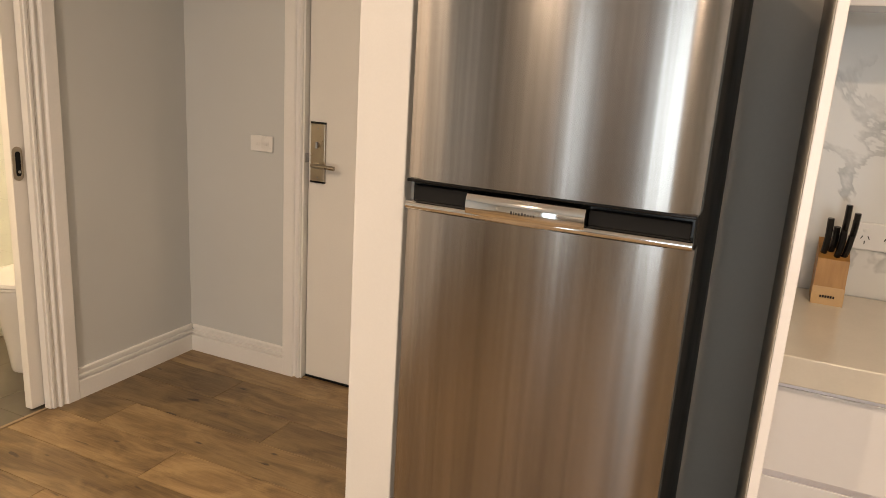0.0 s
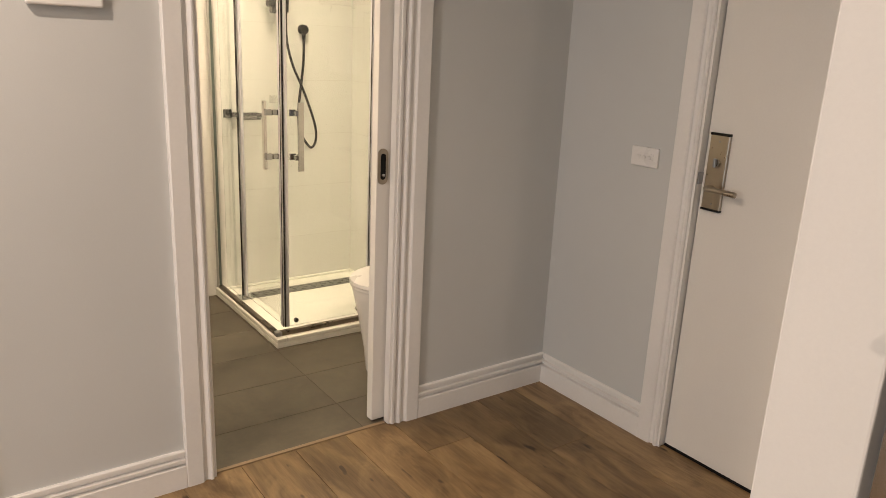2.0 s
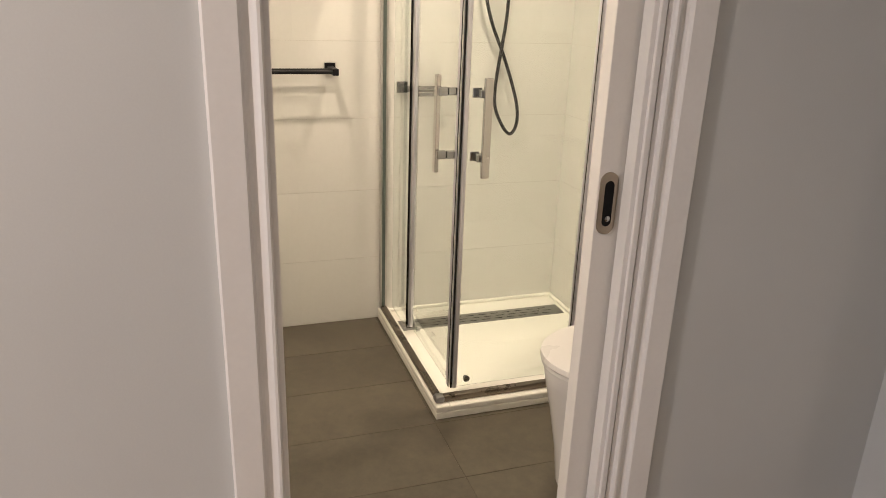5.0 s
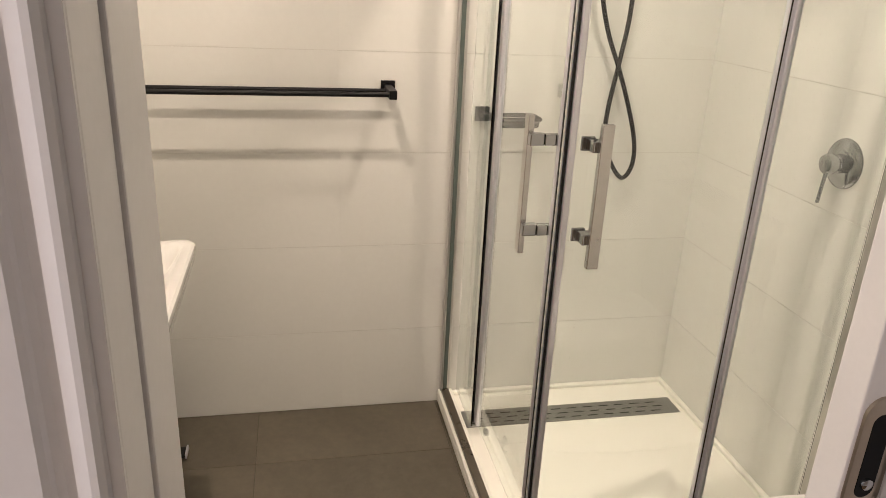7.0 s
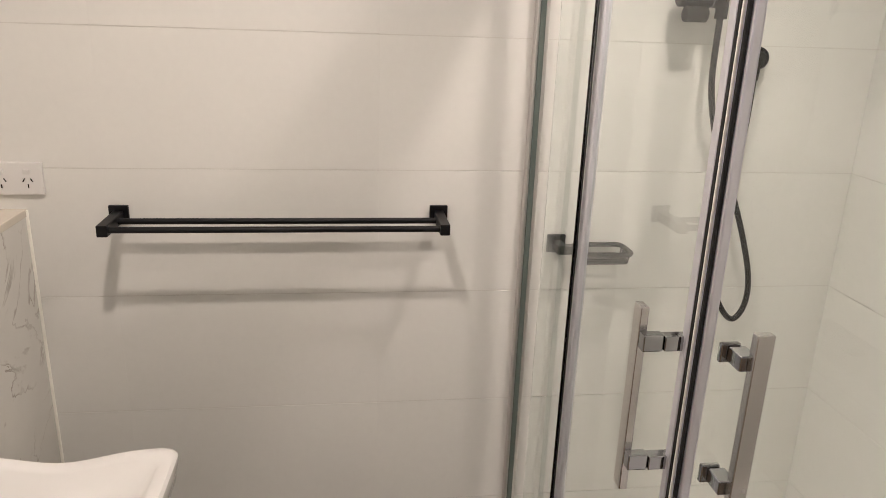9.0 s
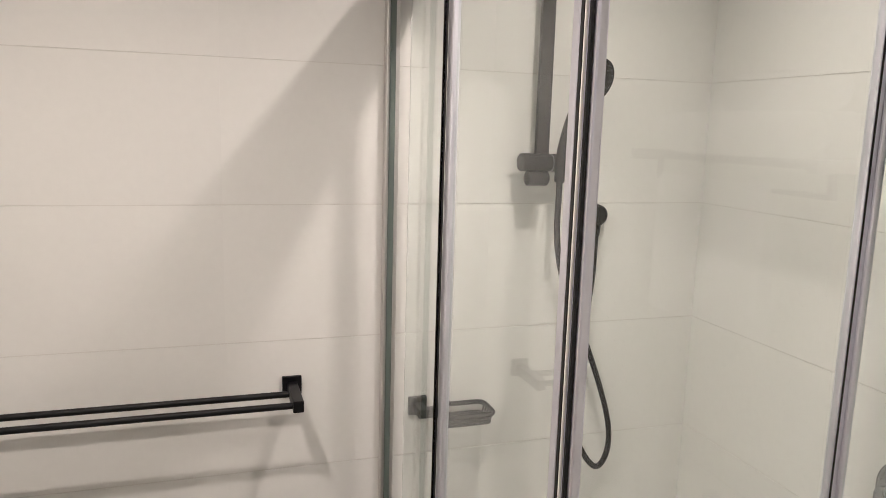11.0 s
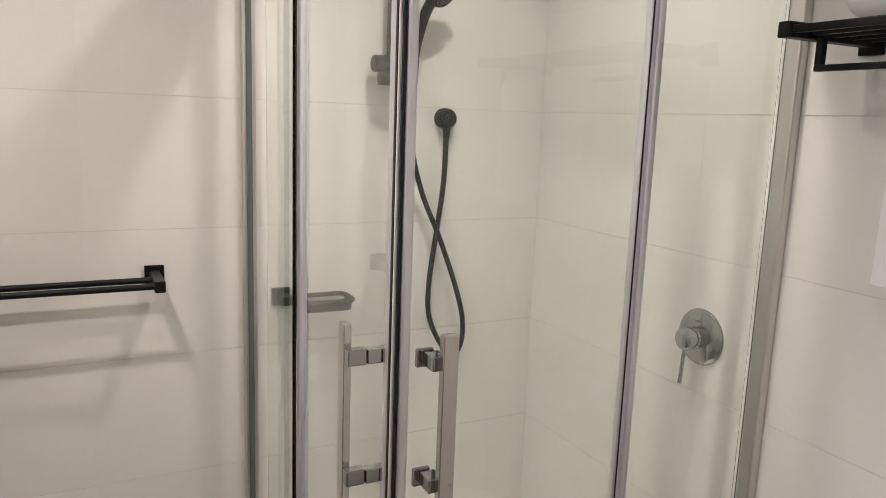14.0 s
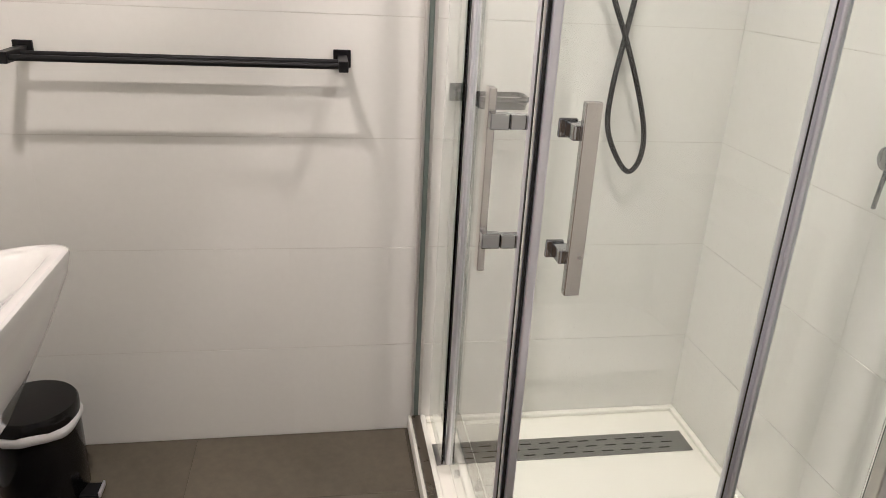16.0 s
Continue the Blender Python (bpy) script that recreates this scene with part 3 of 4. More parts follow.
pn = thing("fridge_panel", (PANEL_X, 1.7, 0), "gloss white tall end panel beside the refrigerator", "panel")
part("panel", boxed((PANEL_X + 0.002, NIB_Y + 0.004, 0.0), (PANEL_X + 0.018, BENCH_BACK, 2.3), 0.0015), M["cab_white"], pn)
# added sheets, greyer than the white panel, stand in for the niche's shade
part("inner_shade_sheet", boxed((PANEL_X, NIB_Y + 0.012, 0.0), (PANEL_X + 0.0018, BENCH_BACK, 2.3)), M["niche_shade_grey"], pn, "added grey inner sheet, toned for the shade in the niche")
part("back_shade_sheet", boxed((NIB_R + 0.011, 1.80, 0.0), (PANEL_X - 0.001, 1.812, 2.3)), M["niche_shade_grey"], pn)
part("edge_filler", boxed((NIB_R, NIB_Y + 0.03, 0.0), (NIB_R + 0.010, BENCH_BACK, 2.3)), M["niche_shade_grey"], pn)


def drawer_unit(x0, x1):
    u = thing("drawer_cabinet", ((x0 + x1) / 2, 1.85, 0), "gloss white kitchen drawer unit with finger-pull channels", "cabinet", "kitchen drawer units")
    part("body", boxed((x0, BENCH_FRONT + 0.045, 0.10), (x1, BENCH_BACK - 0.002, 0.856)), M["cab_white"], u)
    part("plinth", boxed((x0, BENCH_FRONT + 0.09, 0.0), (x1, BENCH_FRONT + 0.11, 0.10)), M["cab_inner"], u)
    for z0, z1 in ((0.648, 0.842), (0.392, 0.634), (0.110, 0.378)):
        d = part("drawer_front", boxed((x0 + 0.002, BENCH_FRONT + 0.022, z0), (x1 - 0.002, BENCH_FRONT + 0.042, z1), 0.002), M["cab_white"], u)
        part("finger_pull", swept(bmesh.new(), [(0, 0), (0.006, -0.002), (0.014, 0.004), (0.020, 0.010), (0.020, 0.014), (0, 0.014)], (x0 + 0.002, BENCH_FRONT + 0.024, z1 + 0.001), (x1 - 0.002, BENCH_FRONT + 0.024, z1 + 0.001), (0, 1, 0), (0, 0, 1)), M["satin_alu"], d)
    return u


BX0 = PANEL_X + 0.019
drawer_unit(BX0 + 0.002, BX0 + 0.60)
drawer_unit(BX0 + 0.604, BX0 + 1.20)
bt = thing("benchtop", (3.1, 1.85, 0.857), "cream engineered stone kitchen benchtop", "benchtop")
part("slab", boxed((BX0, BENCH_FRONT, 0.857), (BX0 + 1.22, BENCH_BACK - 0.022, 0.920), 0.003), M["benchtop"], bt)
sp = thing("splashback", (3.1, BENCH_BACK, 0.92), "white marble splashback with grey veins", "splashback")
part("slab", boxed((BX0, BENCH_BACK - 0.020, 0.920), (BX0 + 1.22, BENCH_BACK - 0.001, 1.640)), M["marble"], sp)
oc = thing("overhead_cabinet", (3.1, BENCH_BACK, 1.64), "white overhead kitchen cabinet", "cabinet")
part("body", boxed((BX0 + 0.001, 1.85, 1.640), (BX0 + 1.22, BENCH_BACK - 0.001, 2.3)), M["cab_white"], oc)
for k in range(2):
    part("door", boxed((BX0 + 0.003 + k * 0.61, 1.830, 1.628), (BX0 + 0.607 + k * 0.61, 1.849, 2.298), 0.002), M["cab_white"], oc)


def outlet(place, out, along, label):
    """A double power point: plate, two switches, six slots."""
    o, a, p = Vector(out), Vector(along), Vector(place)
    g = thing("power_outlet", place, label, "outlet")

    def slab(u0, u1, z0, z1, d0, d1, bev=0.0):
        c0, c1 = p + a * u0 + o * d0, p + a * u1 + o * d1
        lo = [min(c0[i], c1[i]) for i in range(3)]
        hi = [max(c0[i], c1[i]) for i in range(3)]
        lo[2], hi[2] = p.z + z0, p.z + z1
        return boxed(lo, hi, bev)

    plate = part("plate", slab(-0.058, 0.058, -0.036, 0.036, 0.0, 0.010, 0.003), M["plastic_white"], g)
    for s in (-0.027, 0.027):
        part("switch", slab(s - 0.008, s + 0.008, 0.012, 0.022, 0.010, 0.0135, 0.002), M["plastic_white"], plate)
        for da, dz, tilt in ((-0.008, -0.003, 0.5), (0.008, -0.003, -0.5), (0.0, -0.016, 0.0)):
            c = p + a * (s + da) + o * 0.0103 + Vector((0, 0, dz))
            lean = a * math.sin(tilt) * 0.0045 + Vector((0, 0, 0.0045 * math.cos(tilt)))
            bm = bmesh.new()
            tube(bm, [c - lean, c + lean], 0.0011, 4, True)
            part("slot", bm, M["dark_slot"], plate)
    return g


outlet((2.775, BENCH_BACK - 0.020, 1.085), (0, -1, 0), (1, 0, 0), "white double power point on the marble splashback")

# light switch by the entry door
sw = thing("light_switch", (0.438, ENTRY_Y, 1.064), "white three-gang light switch plate on grey wall", "switch")
spl = part("plate", boxed((0.378, ENTRY_Y - 0.010, 1.029), (0.498, ENTRY_Y, 1.099), 0.003), M["plastic_white"], sw)
part("insert", boxed((0.398, ENTRY_Y - 0.0115, 1.051), (0.478, ENTRY_Y - 0.010, 1.077), 0.0007), M["plastic_white"], spl)
for x in (0.414, 0.438, 0.462):
    part("rocker", boxed((x - 0.008, ENTRY_Y - 0.0145, 1.058), (x + 0.008, ENTRY_Y - 0.0115, 1.069), 0.0015), M["plastic_white"], spl)

# wall controller
wc = thing("wall_controller", (0.0, 0.79, 1.472), "white wall-mounted control panel with grey edge", "control panel")
part("case", boxed((0.0, 0.702, 1.472), (0.024, 0.880, 1.60), 0.005), M["plastic_white"], wc)
part("screen", boxed((0.024, 0.73, 1.51), (0.0248, 0.85, 1.58)), M["cab_inner"], wc)
for y, z in ((0.668, 1.103), (0.684, 1.101), (0.700, 1.102)):
    sh = thing("screw_hole", (0.0, y, z), "small dark screw hole in the painted wall", "hole")
    part("pit", turned(bmesh.new(), "x", [((0.0002, y, z), 0.0013), ((0.0006, y, z), 0.0010)], 8), M["cab_inner"], sh)


def knife_block():
    c = Vector((2.678, 2.035, 0.920))
    k = thing("knife_block", c, "bamboo knife block holding black-handled knives on the bench", "knife block")
    hx = 0.036
    prof = [(-0.045, 0.0), (0.055, 0.0), (0.075, 0.150), (-0.030, 0.115)]
    part("block", loft(bmesh.new(), [[(c.x + s * hx, c.y + p, c.z + q) for p, q in prof] for s in (-1, 1)]), M["bamboo"], k)
    part("front_band", loft(bmesh.new(), [[(c.x + s * (hx + 0.001), c.y + p, c.z + q) for p, q in ((-0.047, 0.0), (-0.030, 0.0), (-0.030, 0.045), (-0.0395, 0.045))] for s in (-1, 1)]), M["bamboo_pale"], k)
    bars = bmesh.new()
    for i in range(6):
        box(bars, (c.x - 0.018 + i * 0.006, c.y - 0.0468, c.z + 0.018), (c.x - 0.0145 + i * 0.006, c.y - 0.0448, c.z + 0.024))
    part("label", bars, M["dark_slot"], k)
    spots = ((-0.024, 0.0, 0.095), (-0.008, 0.012, 0.07), (0.006, -0.012, 0.075), (0.010, 0.030, 0.12), (0.022, -0.005, 0.06), (0.030, 0.034, 0.10))
    for dx, dy, ln in spots:
        base = c + Vector((dx, dy, 0.122 + dy * 0.3))
        tip = base + Vector((0.004 + dx * 0.12, -0.018, ln))
        mid = (base + tip) / 2 + Vector((0.002, -0.004, 0))
        part("knife_handle", tube(bmesh.new(), smooth_line([base, mid, tip], 4), 0.0078, 8), M["black_gloss"], k, "", True)


knife_block()

# ---- shower ----
PY, PX = 1.728, -0.905          # planes of the fixed panes
DY, DX = 1.792, -0.962          # planes of the sliding doors
tray = thing("shower_tray", (-1.3, 2.14, 0), "cream-white shower tray with raised rim", "shower tray")
TX1, TY0 = -0.868, 1.708
tb = boxed((BACK_X + 0.001, TY0, 0.0), (TX1, SHOWER_Y - 0.001, 0.026), 0.004)
part("base", tb, M["tray_white"], tray)
part("rim", boxed((BACK_X + 0.001, TY0, 0.026), (TX1, TY0 + 0.052, 0.048), 0.005), M["tray_white"], tray)
part("rim", boxed((TX1 - 0.052, TY0 + 0.052, 0.026), (TX1, SHOWER_Y - 0.001, 0.048), 0.005), M["tray_white"], tray)
part("rim", boxed((BACK_X + 0.001, TY0 + 0.052, 0.026), (BACK_X + 0.020, SHOWER_Y - 0.001, 0.040), 0.004), M["tray_white"], tray)
part("rim", boxed((BACK_X + 0.020, SHOWER_Y - 0.018, 0.026), (TX1 - 0.052, SHOWER_Y - 0.001, 0.040), 0.004), M["tray_white"], tray)


def drain():
    d = thing("drain_grate", (-1.60, 2.15, 0.026), "stainless linear drain grate with slots in the tray", "drain")
    x0, x1, y0, y1 = -1.606, -1.513, 1.765, 2.522
    part("grate", boxed((x0, y0, 0.0262), (x1, y1, 0.0300), 0.0012), M["steel_grate"], d)
    for row in range(3):
        xs = x0 + 0.025 + row * 0.025
        y = y0 + 0.02 + (row % 2) * 0.018
        while y < y1 - 0.05:
            part("slot", boxed((xs - 0.0022, y, 0.0301), (xs + 0.0022, y + 0.034, 0.0305)), M["dark_slot"], d)
            y += 0.058
    return d


drain()


def screen():
    s = thing("shower_screen", (PX, PY, 0.048), "framed clear glass corner shower screen with sliding doors", "shower screen")
    H0, H1 = 0.049, 1.945
    # wall channels
    part("wall_channel", boxed((BACK_X + 0.0005, PY - 0.013, H0), (BACK_X + 0.026, PY + 0.017, 2.0), 0.003), M["channel_alu"], s)
    part("wall_channel", boxed((PX - 0.020, SHOWER_Y - 0.024, H0), (PX + 0.012, SHOWER_Y - 0.0005, 2.0), 0.004), M["channel_alu"], s)
    part("seal", boxed((BACK_X + 0.026, PY - 0.006, H0), (BACK_X + 0.0305, PY + 0.007, H1), 0.001), M["glass_edge"], s)
    part("seal", boxed((PX - 0.0245, SHOWER_Y - 0.020, H0), (PX - 0.0205, SHOWER_Y - 0.001, H1), 0.001), M["glass_edge"], s)
    # bottom tracks and head rails
    part("bottom_track", boxed((BACK_X + 0.031, PY - 0.012, H0), (PX + 0.012, PY + 0.013, H0 + 0.018), 0.004), M["bronze_track"], s)
    part("bottom_track", boxed((PX - 0.013, PY + 0.0135, H0), (PX + 0.012, SHOWER_Y - 0.025, H0 + 0.024), 0.004), M["bronze_track"], s)
    part("head_rail", boxed((BACK_X + 0.031, PY - 0.015, 1.945), (PX + 0.015, DY + 0.010, 1.998), 0.004), M["satin_alu"], s)
    part("head_rail", boxed((DX - 0.010, DY + 0.0105, 1.945), (PX + 0.015, SHOWER_Y - 0.025, 1.998), 0.004), M["satin_alu"], s)
    # panes
    g0, g1 = 0.064, 1.950

    def pane(lo, hi):
        p = part("pane", boxed(lo, hi, 0.001, 1), M["glass"], s, "clear toughened glass")
        p.visible_shadow = False
        return p

    SX, SY = -1.492, 2.264
    pane((BACK_X + 0.010, DY - 0.020, 0.05), (SX + 0.003, DY - 0.015, g1))
    d1 = pane((SX + 0.006, DY - 0.0025, g0), (DX - 0.024, DY + 0.0025, g1))
    pane((DX + 0.0120, SY - 0.012, 0.05), (DX + 0.0168, SHOWER_Y - 0.006, g1))
    d2 = pane((DX - 0.0025, DY + 0.012, g0), (DX + 0.0025, SY - 0.006, g1))
    # trailing stiles of the two doors, with a dark seal line
    part("stile", boxed((SX, DY - 0.011, g0), (SX + 0.030, DY + 0.009, g1), 0.005), M["satin_alu"], s)
    part("edge_cap", boxed((SX + 0.0005, DY - 0.0150, g0), (SX + 0.006, DY - 0.0115, g1), 0.002), M["seal_black"], s, "black rubber edge seal")
    part("seal", boxed((SX - 0.0060, DY - 0.0145, g0), (SX + 0.0002, DY - 0.0115, g1), 0.0008), M["seal_black"], s)
    part("stile", boxed((DX - 0.009, SY - 0.028, g0), (DX + 0.011, SY - 0.008, g1), 0.005), M["satin_alu"], s)
    part("edge_cap", boxed((DX + 0.0112, SY - 0.016, g0), (DX + 0.0178, SY - 0.009, g1), 0.002), M["satin_alu"], s)
    part("seal_strip", boxed((DX + 0.0105, SY - 0.0265, g0), (DX + 0.0115, SY - 0.0232, g1), 0.0003), M["seal_black"], s)
    part("stile", boxed((DX - 0.006, SY - 0.0035, g0), (DX + 0.009, SY + 0.002, g1), 0.001), M["satin_alu"], s)
    # meeting stiles at the corner: profile, black seal, pale magnet strip
    part("meeting_stile", boxed((DX - 0.030, DY - 0.012, g0), (DX - 0.010, DY + 0.004, g1), 0.004), M["satin_alu"], s)
    part("seal", boxed((DX - 0.010, DY - 0.011, g0), (DX - 0.003, DY - 0.006, g1), 0.001), M["seal_black"], s)
    part("magnet_strip", boxed((DX - 0.0022, DY - 0.010, g0), (DX + 0.0008, DY - 0.0065, g1), 0.0006), M["seal_clear"], s)
    part("seal", boxed((DX + 0.002, DY - 0.006, g0), (DX + 0.008, DY - 0.0005, g1), 0.001), M["seal_black"], s)
    part("meeting_stile", boxed((DX - 0.004, DY + 0.0005, g0), (DX + 0.012, DY + 0.017, g1), 0.004), M["satin_alu"], s)
    # corner cap and guide rollers
    part("corner_block", boxed((PX - 0.020, PY - 0.016, H0), (PX + 0.016, PY + 0.018, H0 + 0.024), 0.007), M["dark_alu"], s)
    for x in (-1.40, -1.02):
        part("roller", turned(bmesh.new(), "y", [((x, DY + 0.004, 0.086), 0.012), ((x, DY + 0.016, 0.086), 0.011)], 14), M["chrome"], s, "", True)
    for y in (1.85, 2.19):
        part("roller", turned(bmesh.new(), "x", [((DX - 0.004, y, 0.086), 0.012), ((DX - 0.016, y, 0.086), 0.011)], 14), M["chrome"], s, "", True)
    # square bar handles on stand-off blocks
    z0, z1 = 0.833, 1.141
    part("handle", boxed((-1.031, 1.720, z0), (-1.005, 1.733, z1), 0.0015), M["handle_satin"], d1, "square satin chrome bar handle")
    for z in (0.893, 1.092):
        part("standoff", boxed((-1.0045, 1.721, z - 0.013), (-0.986, 1.752, z + 0.013), 0.002), M["chrome"], d1)
        part("standoff", boxed((-1.003, 1.7525, z - 0.0115), (-0.983, DY - 0.003, z + 0.0115), 0.0015), M["chrome"], d1)
    part("handle", boxed((-0.914, 1.840, z0), (-0.899, 1.866, z1), 0.0018), M["handle_satin"], d2, "square satin chrome bar handle")
    for z in (0.893, 1.092):
        part("standoff", boxed((-0.9495, 1.830, z - 0.0115), (-0.9145, 1.856, z + 0.0115), 0.002), M["chrome"], d2)
        part("standoff", boxed((DX + 0.003, 1.820, z - 0.0150), (-0.950, 1.850, z + 0.0150), 0.0025), M["chrome"], d2)
    return s


screen()


def hand_shower():
    h = thing("hand_shower", (BACK_X, 2.08, 1.45), "matte charcoal hand shower on a sliding rail with hose", "shower")
    rx, ry = BACK_X + 0.040, 2.083
    part("rail", boxed((rx - 0.007, ry - 0.016, 1.545), (rx + 0.007, ry + 0.016, 2.22), 0.002), M["charcoal"], h)
    part("rail_mount", boxed((BACK_X + 0.0005, ry - 0.015, 2.14), (rx, ry + 0.015, 2.17), 0.002), M["charcoal"], h)
    part("rail_mount", boxed((BACK_X + 0.0005, ry - 0.015, 1.548), (rx, ry + 0.015, 1.578), 0.002), M["charcoal"], h)
    sx, sz = rx + 0.006, 1.588
    slider = part("slider", turned(bmesh.new(), "y", [((sx, ry - 0.056, sz), 0.017), ((sx, ry - 0.053, sz), 0.0205), ((sx, ry + 0.018, sz), 0.0205), ((sx, ry + 0.021, sz), 0.0185), ((sx, ry + 0.024, sz), 0.0205), ((sx, ry + 0.050, sz), 0.0205), ((sx, ry + 0.053, sz), 0.016)], 22), M["charcoal"], h, "", True)
    part("slider_collar", turned(bmesh.new(), "y", [((sx, ry + 0.0195, sz), 0.0208), ((sx, ry + 0.0215, sz), 0.0208)], 22), M["dark_alu"], slider)
    part("slider_knob", turned(bmesh.new(), "y", [((rx + 0.022, ry - 0.046, 1.553), 0.013), ((rx + 0.022, ry - 0.043, 1.553), 0.017), ((rx + 0.022, ry + 0.004, 1.553), 0.017), ((rx + 0.022, ry + 0.007, 1.553), 0.013)], 18), M["charcoal"], h, "", True)
    grip = smooth_line([(-1.668, 2.122, 1.545), (-1.664, 2.124, 1.62), (-1.652, 2.140, 1.70), (-1.640, 2.162, 1.755)], 5)
    part("handset", tube(bmesh.new(), grip, 0.0135, 12), M["charcoal"], h, "", True)
    # round head, tipped forward and down
    ax = Vector((0.86, 0.28, -0.30)).normalized()
    side = ax.cross(Vector((0, 0, 1))).normalized()
    up = side.cross(ax)
    c = Vector((-1.632, 2.174, 1.776))

    def ring(d, r):
        return [c + ax * d + (side * math.cos(2 * math.pi * k / 28) + up * math.sin(2 * math.pi * k / 28)) * r for k in range(28)]

    head = part("shower_head", loft(bmesh.new(), [ring(-0.016, 0.022), ring(-0.010, 0.042), ring(0.0, 0.050), ring(0.008, 0.049), ring(0.010, 0.044)]), M["charcoal"], h, "", True)
    for rad, cnt in ((0.009, 5), (0.020, 9), (0.031, 14), (0.040, 18)):
        nb = bmesh.new()
        for k in range(cnt):
            a = 2 * math.pi * k / cnt
            p = c + ax * 0.0102 + (side * math.cos(a) + up * math.sin(a)) * rad
            bmesh.ops.create_icosphere(nb, subdivisions=1, radius=0.0015, matrix=Matrix.Translation(p))
        part("nozzle_ring", nb, M["dark_alu"], head)
    # wall elbow
    part("elbow", turned(bmesh.new(), "x", [((BACK_X + 0.0005, 2.243, 1.462), 0.027), ((BACK_X + 0.012, 2.243, 1.462), 0.027), ((BACK_X + 0.030, 2.243, 1.462), 0.025), ((BACK_X + 0.034, 2.243, 1.462), 0.021)], 24), M["charcoal"], h, "", True)
    part("outlet_nut", turned(bmesh.new(), "z", [((BACK_X + 0.022, 2.243, 1.412), 0.009), ((BACK_X + 0.022, 2.243, 1.440), 0.011)], 14), M["charcoal"], h, "", True)
    x = BACK_X + 0.036
    hose = [(-1.668, 2.121, 1.55), (-1.672, 2.126, 1.40), (x, 2.170, 1.27), (x, 2.225, 1.15), (x, 2.277, 1.02), (x, 2.306, 0.92), (x, 2.305, 0.85), (x, 2.279, 0.815), (x, 2.242, 0.85), (x - 0.01, 2.208, 0.93), (x - 0.012, 2.206, 1.03), (x - 0.014, 2.226, 1.18), (x - 0.014, 2.240, 1.30), (BACK_X + 0.022, 2.243, 1.42)]
    part("hose", tube(bmesh.new(), smooth_line(hose, 8), 0.0072, 10), M["hose_grey"], h, "dark grey flexible hose", True)
    return h


hand_shower()


def mixer():
    c = (-1.076, SHOWER_Y, 1.016)
    m = thing("shower_mixer", c, "round chrome shower mixer with pin lever on tiled wall", "tap")
    x, y, z = c
    part("plate", turned(bmesh.new(), "y", [((x, y - 0.0005, z), 0.062), ((x, y - 0.003, z), 0.062), ((x, y - 0.006, z), 0.060), ((x, y - 0.010, z), 0.050), ((x, y - 0.013, z), 0.030)], 36), M["chrome"], m, "", True)
    part("body", turned(bmesh.new(), "y", [((x, y - 0.008, z), 0.024), ((x, y - 0.026, z), 0.024), ((x, y - 0.028, z), 0.021), ((x, y - 0.031, z), 0.021), ((x, y - 0.033, z), 0.024), ((x, y - 0.054, z), 0.023), ((x, y - 0.057, z), 0.019)], 28), M["chrome"], m, "", True)
    part("lever", tube(bmesh.new(), [(x, y - 0.046, z - 0.018), (x, y - 0.052, z - 0.098)], 0.0045, 10), M["chrome"], m, "", True)


mixer()


def soap_basket():
    s = thing("soap_basket", (BACK_X, 1.81, 1.01), "matte charcoal wire soap basket fixed to the tiles", "soap basket")
    part("mount", boxed((BACK_X + 0.0005, 1.788, 0.990), (BACK_X + 0.012, 1.832, 1.034), 0.002), M["charcoal"], s)
    part("arm", boxed((BACK_X + 0.012, 1.799, 1.000), (BACK_X + 0.062, 1.822, 1.022), 0.002), M["charcoal"], s)
    part("arm", boxed((BACK_X + 0.042, 1.822, 1.000), (BACK_X + 0.062, 1.846, 1.022), 0.002), M["charcoal"], s)
    x0, x1, y0, y1, z, r = BACK_X + 0.012, BACK_X + 0.096, 1.846, 1.972, 1.010, 0.018
    loop = []
    for cx, cy, a0 in ((x1 - r, y1 - r, 0), (x0 + r, y1 - r, 90), (x0 + r, y0 + r, 180), (x1 - r, y0 + r, 270)):
        for k in range(5):
            a = radians(a0 + 22.5 * k)
            loop.append((cx + r * math.cos(a), cy + r * math.sin(a), z))
    loop.append(loop[0])
    part("rim", tube(bmesh.new(), loop, 0.0062, 8), M["charcoal"], s, "", True)
    low = [(p[0] * 0.92 + (x0 + x1) * 0.04, p[1] * 0.92 + (y0 + y1) * 0.04, z - 0.022) for p in loop]
    part("rim", tube(bmesh.new(), low, 0.0026, 6), M["charcoal"], s, "", True)
    for k in range(5):
        x = x0 + 0.016 + k * (x1 - x0 - 0.032) / 4
        part("wire", tube(bmesh.new(), [(x, y0 + 0.001, z), (x, y0 + 0.006, z - 0.022), (x, y1 - 0.006, z - 0.022), (x, y1 - 0.001, z)], 0.0027, 6), M["charcoal"], s)


soap_basket()


def towel_rail():
    t = thing("towel_rail", (BACK_X, 1.155, 1.085), "matte black double towel rail on white tiles", "towel rail")
    ya, yb, z = 0.798, 1.515, 1.086
    for y in (ya, yb):
        part("mount", boxed((BACK_X + 0.0005, y - 0.021, z - 0.021), (BACK_X + 0.010, y + 0.021, z + 0.021), 0.0015), M["black_metal"], t)
        part("arm", boxed((BACK_X + 0.010, y - 0.011, z - 0.015), (BACK_X + 0.134, y + 0.011, z + 0.010), 0.002), M["black_metal"], t)
    for x in (BACK_X + 0.052, BACK_X + 0.120):
        part("bar", tube(bmesh.new(), [(x, ya + 0.010, z - 0.003), (x, yb - 0.010, z - 0.003)], 0.0070, 12), M["black_metal"], t, "", True)


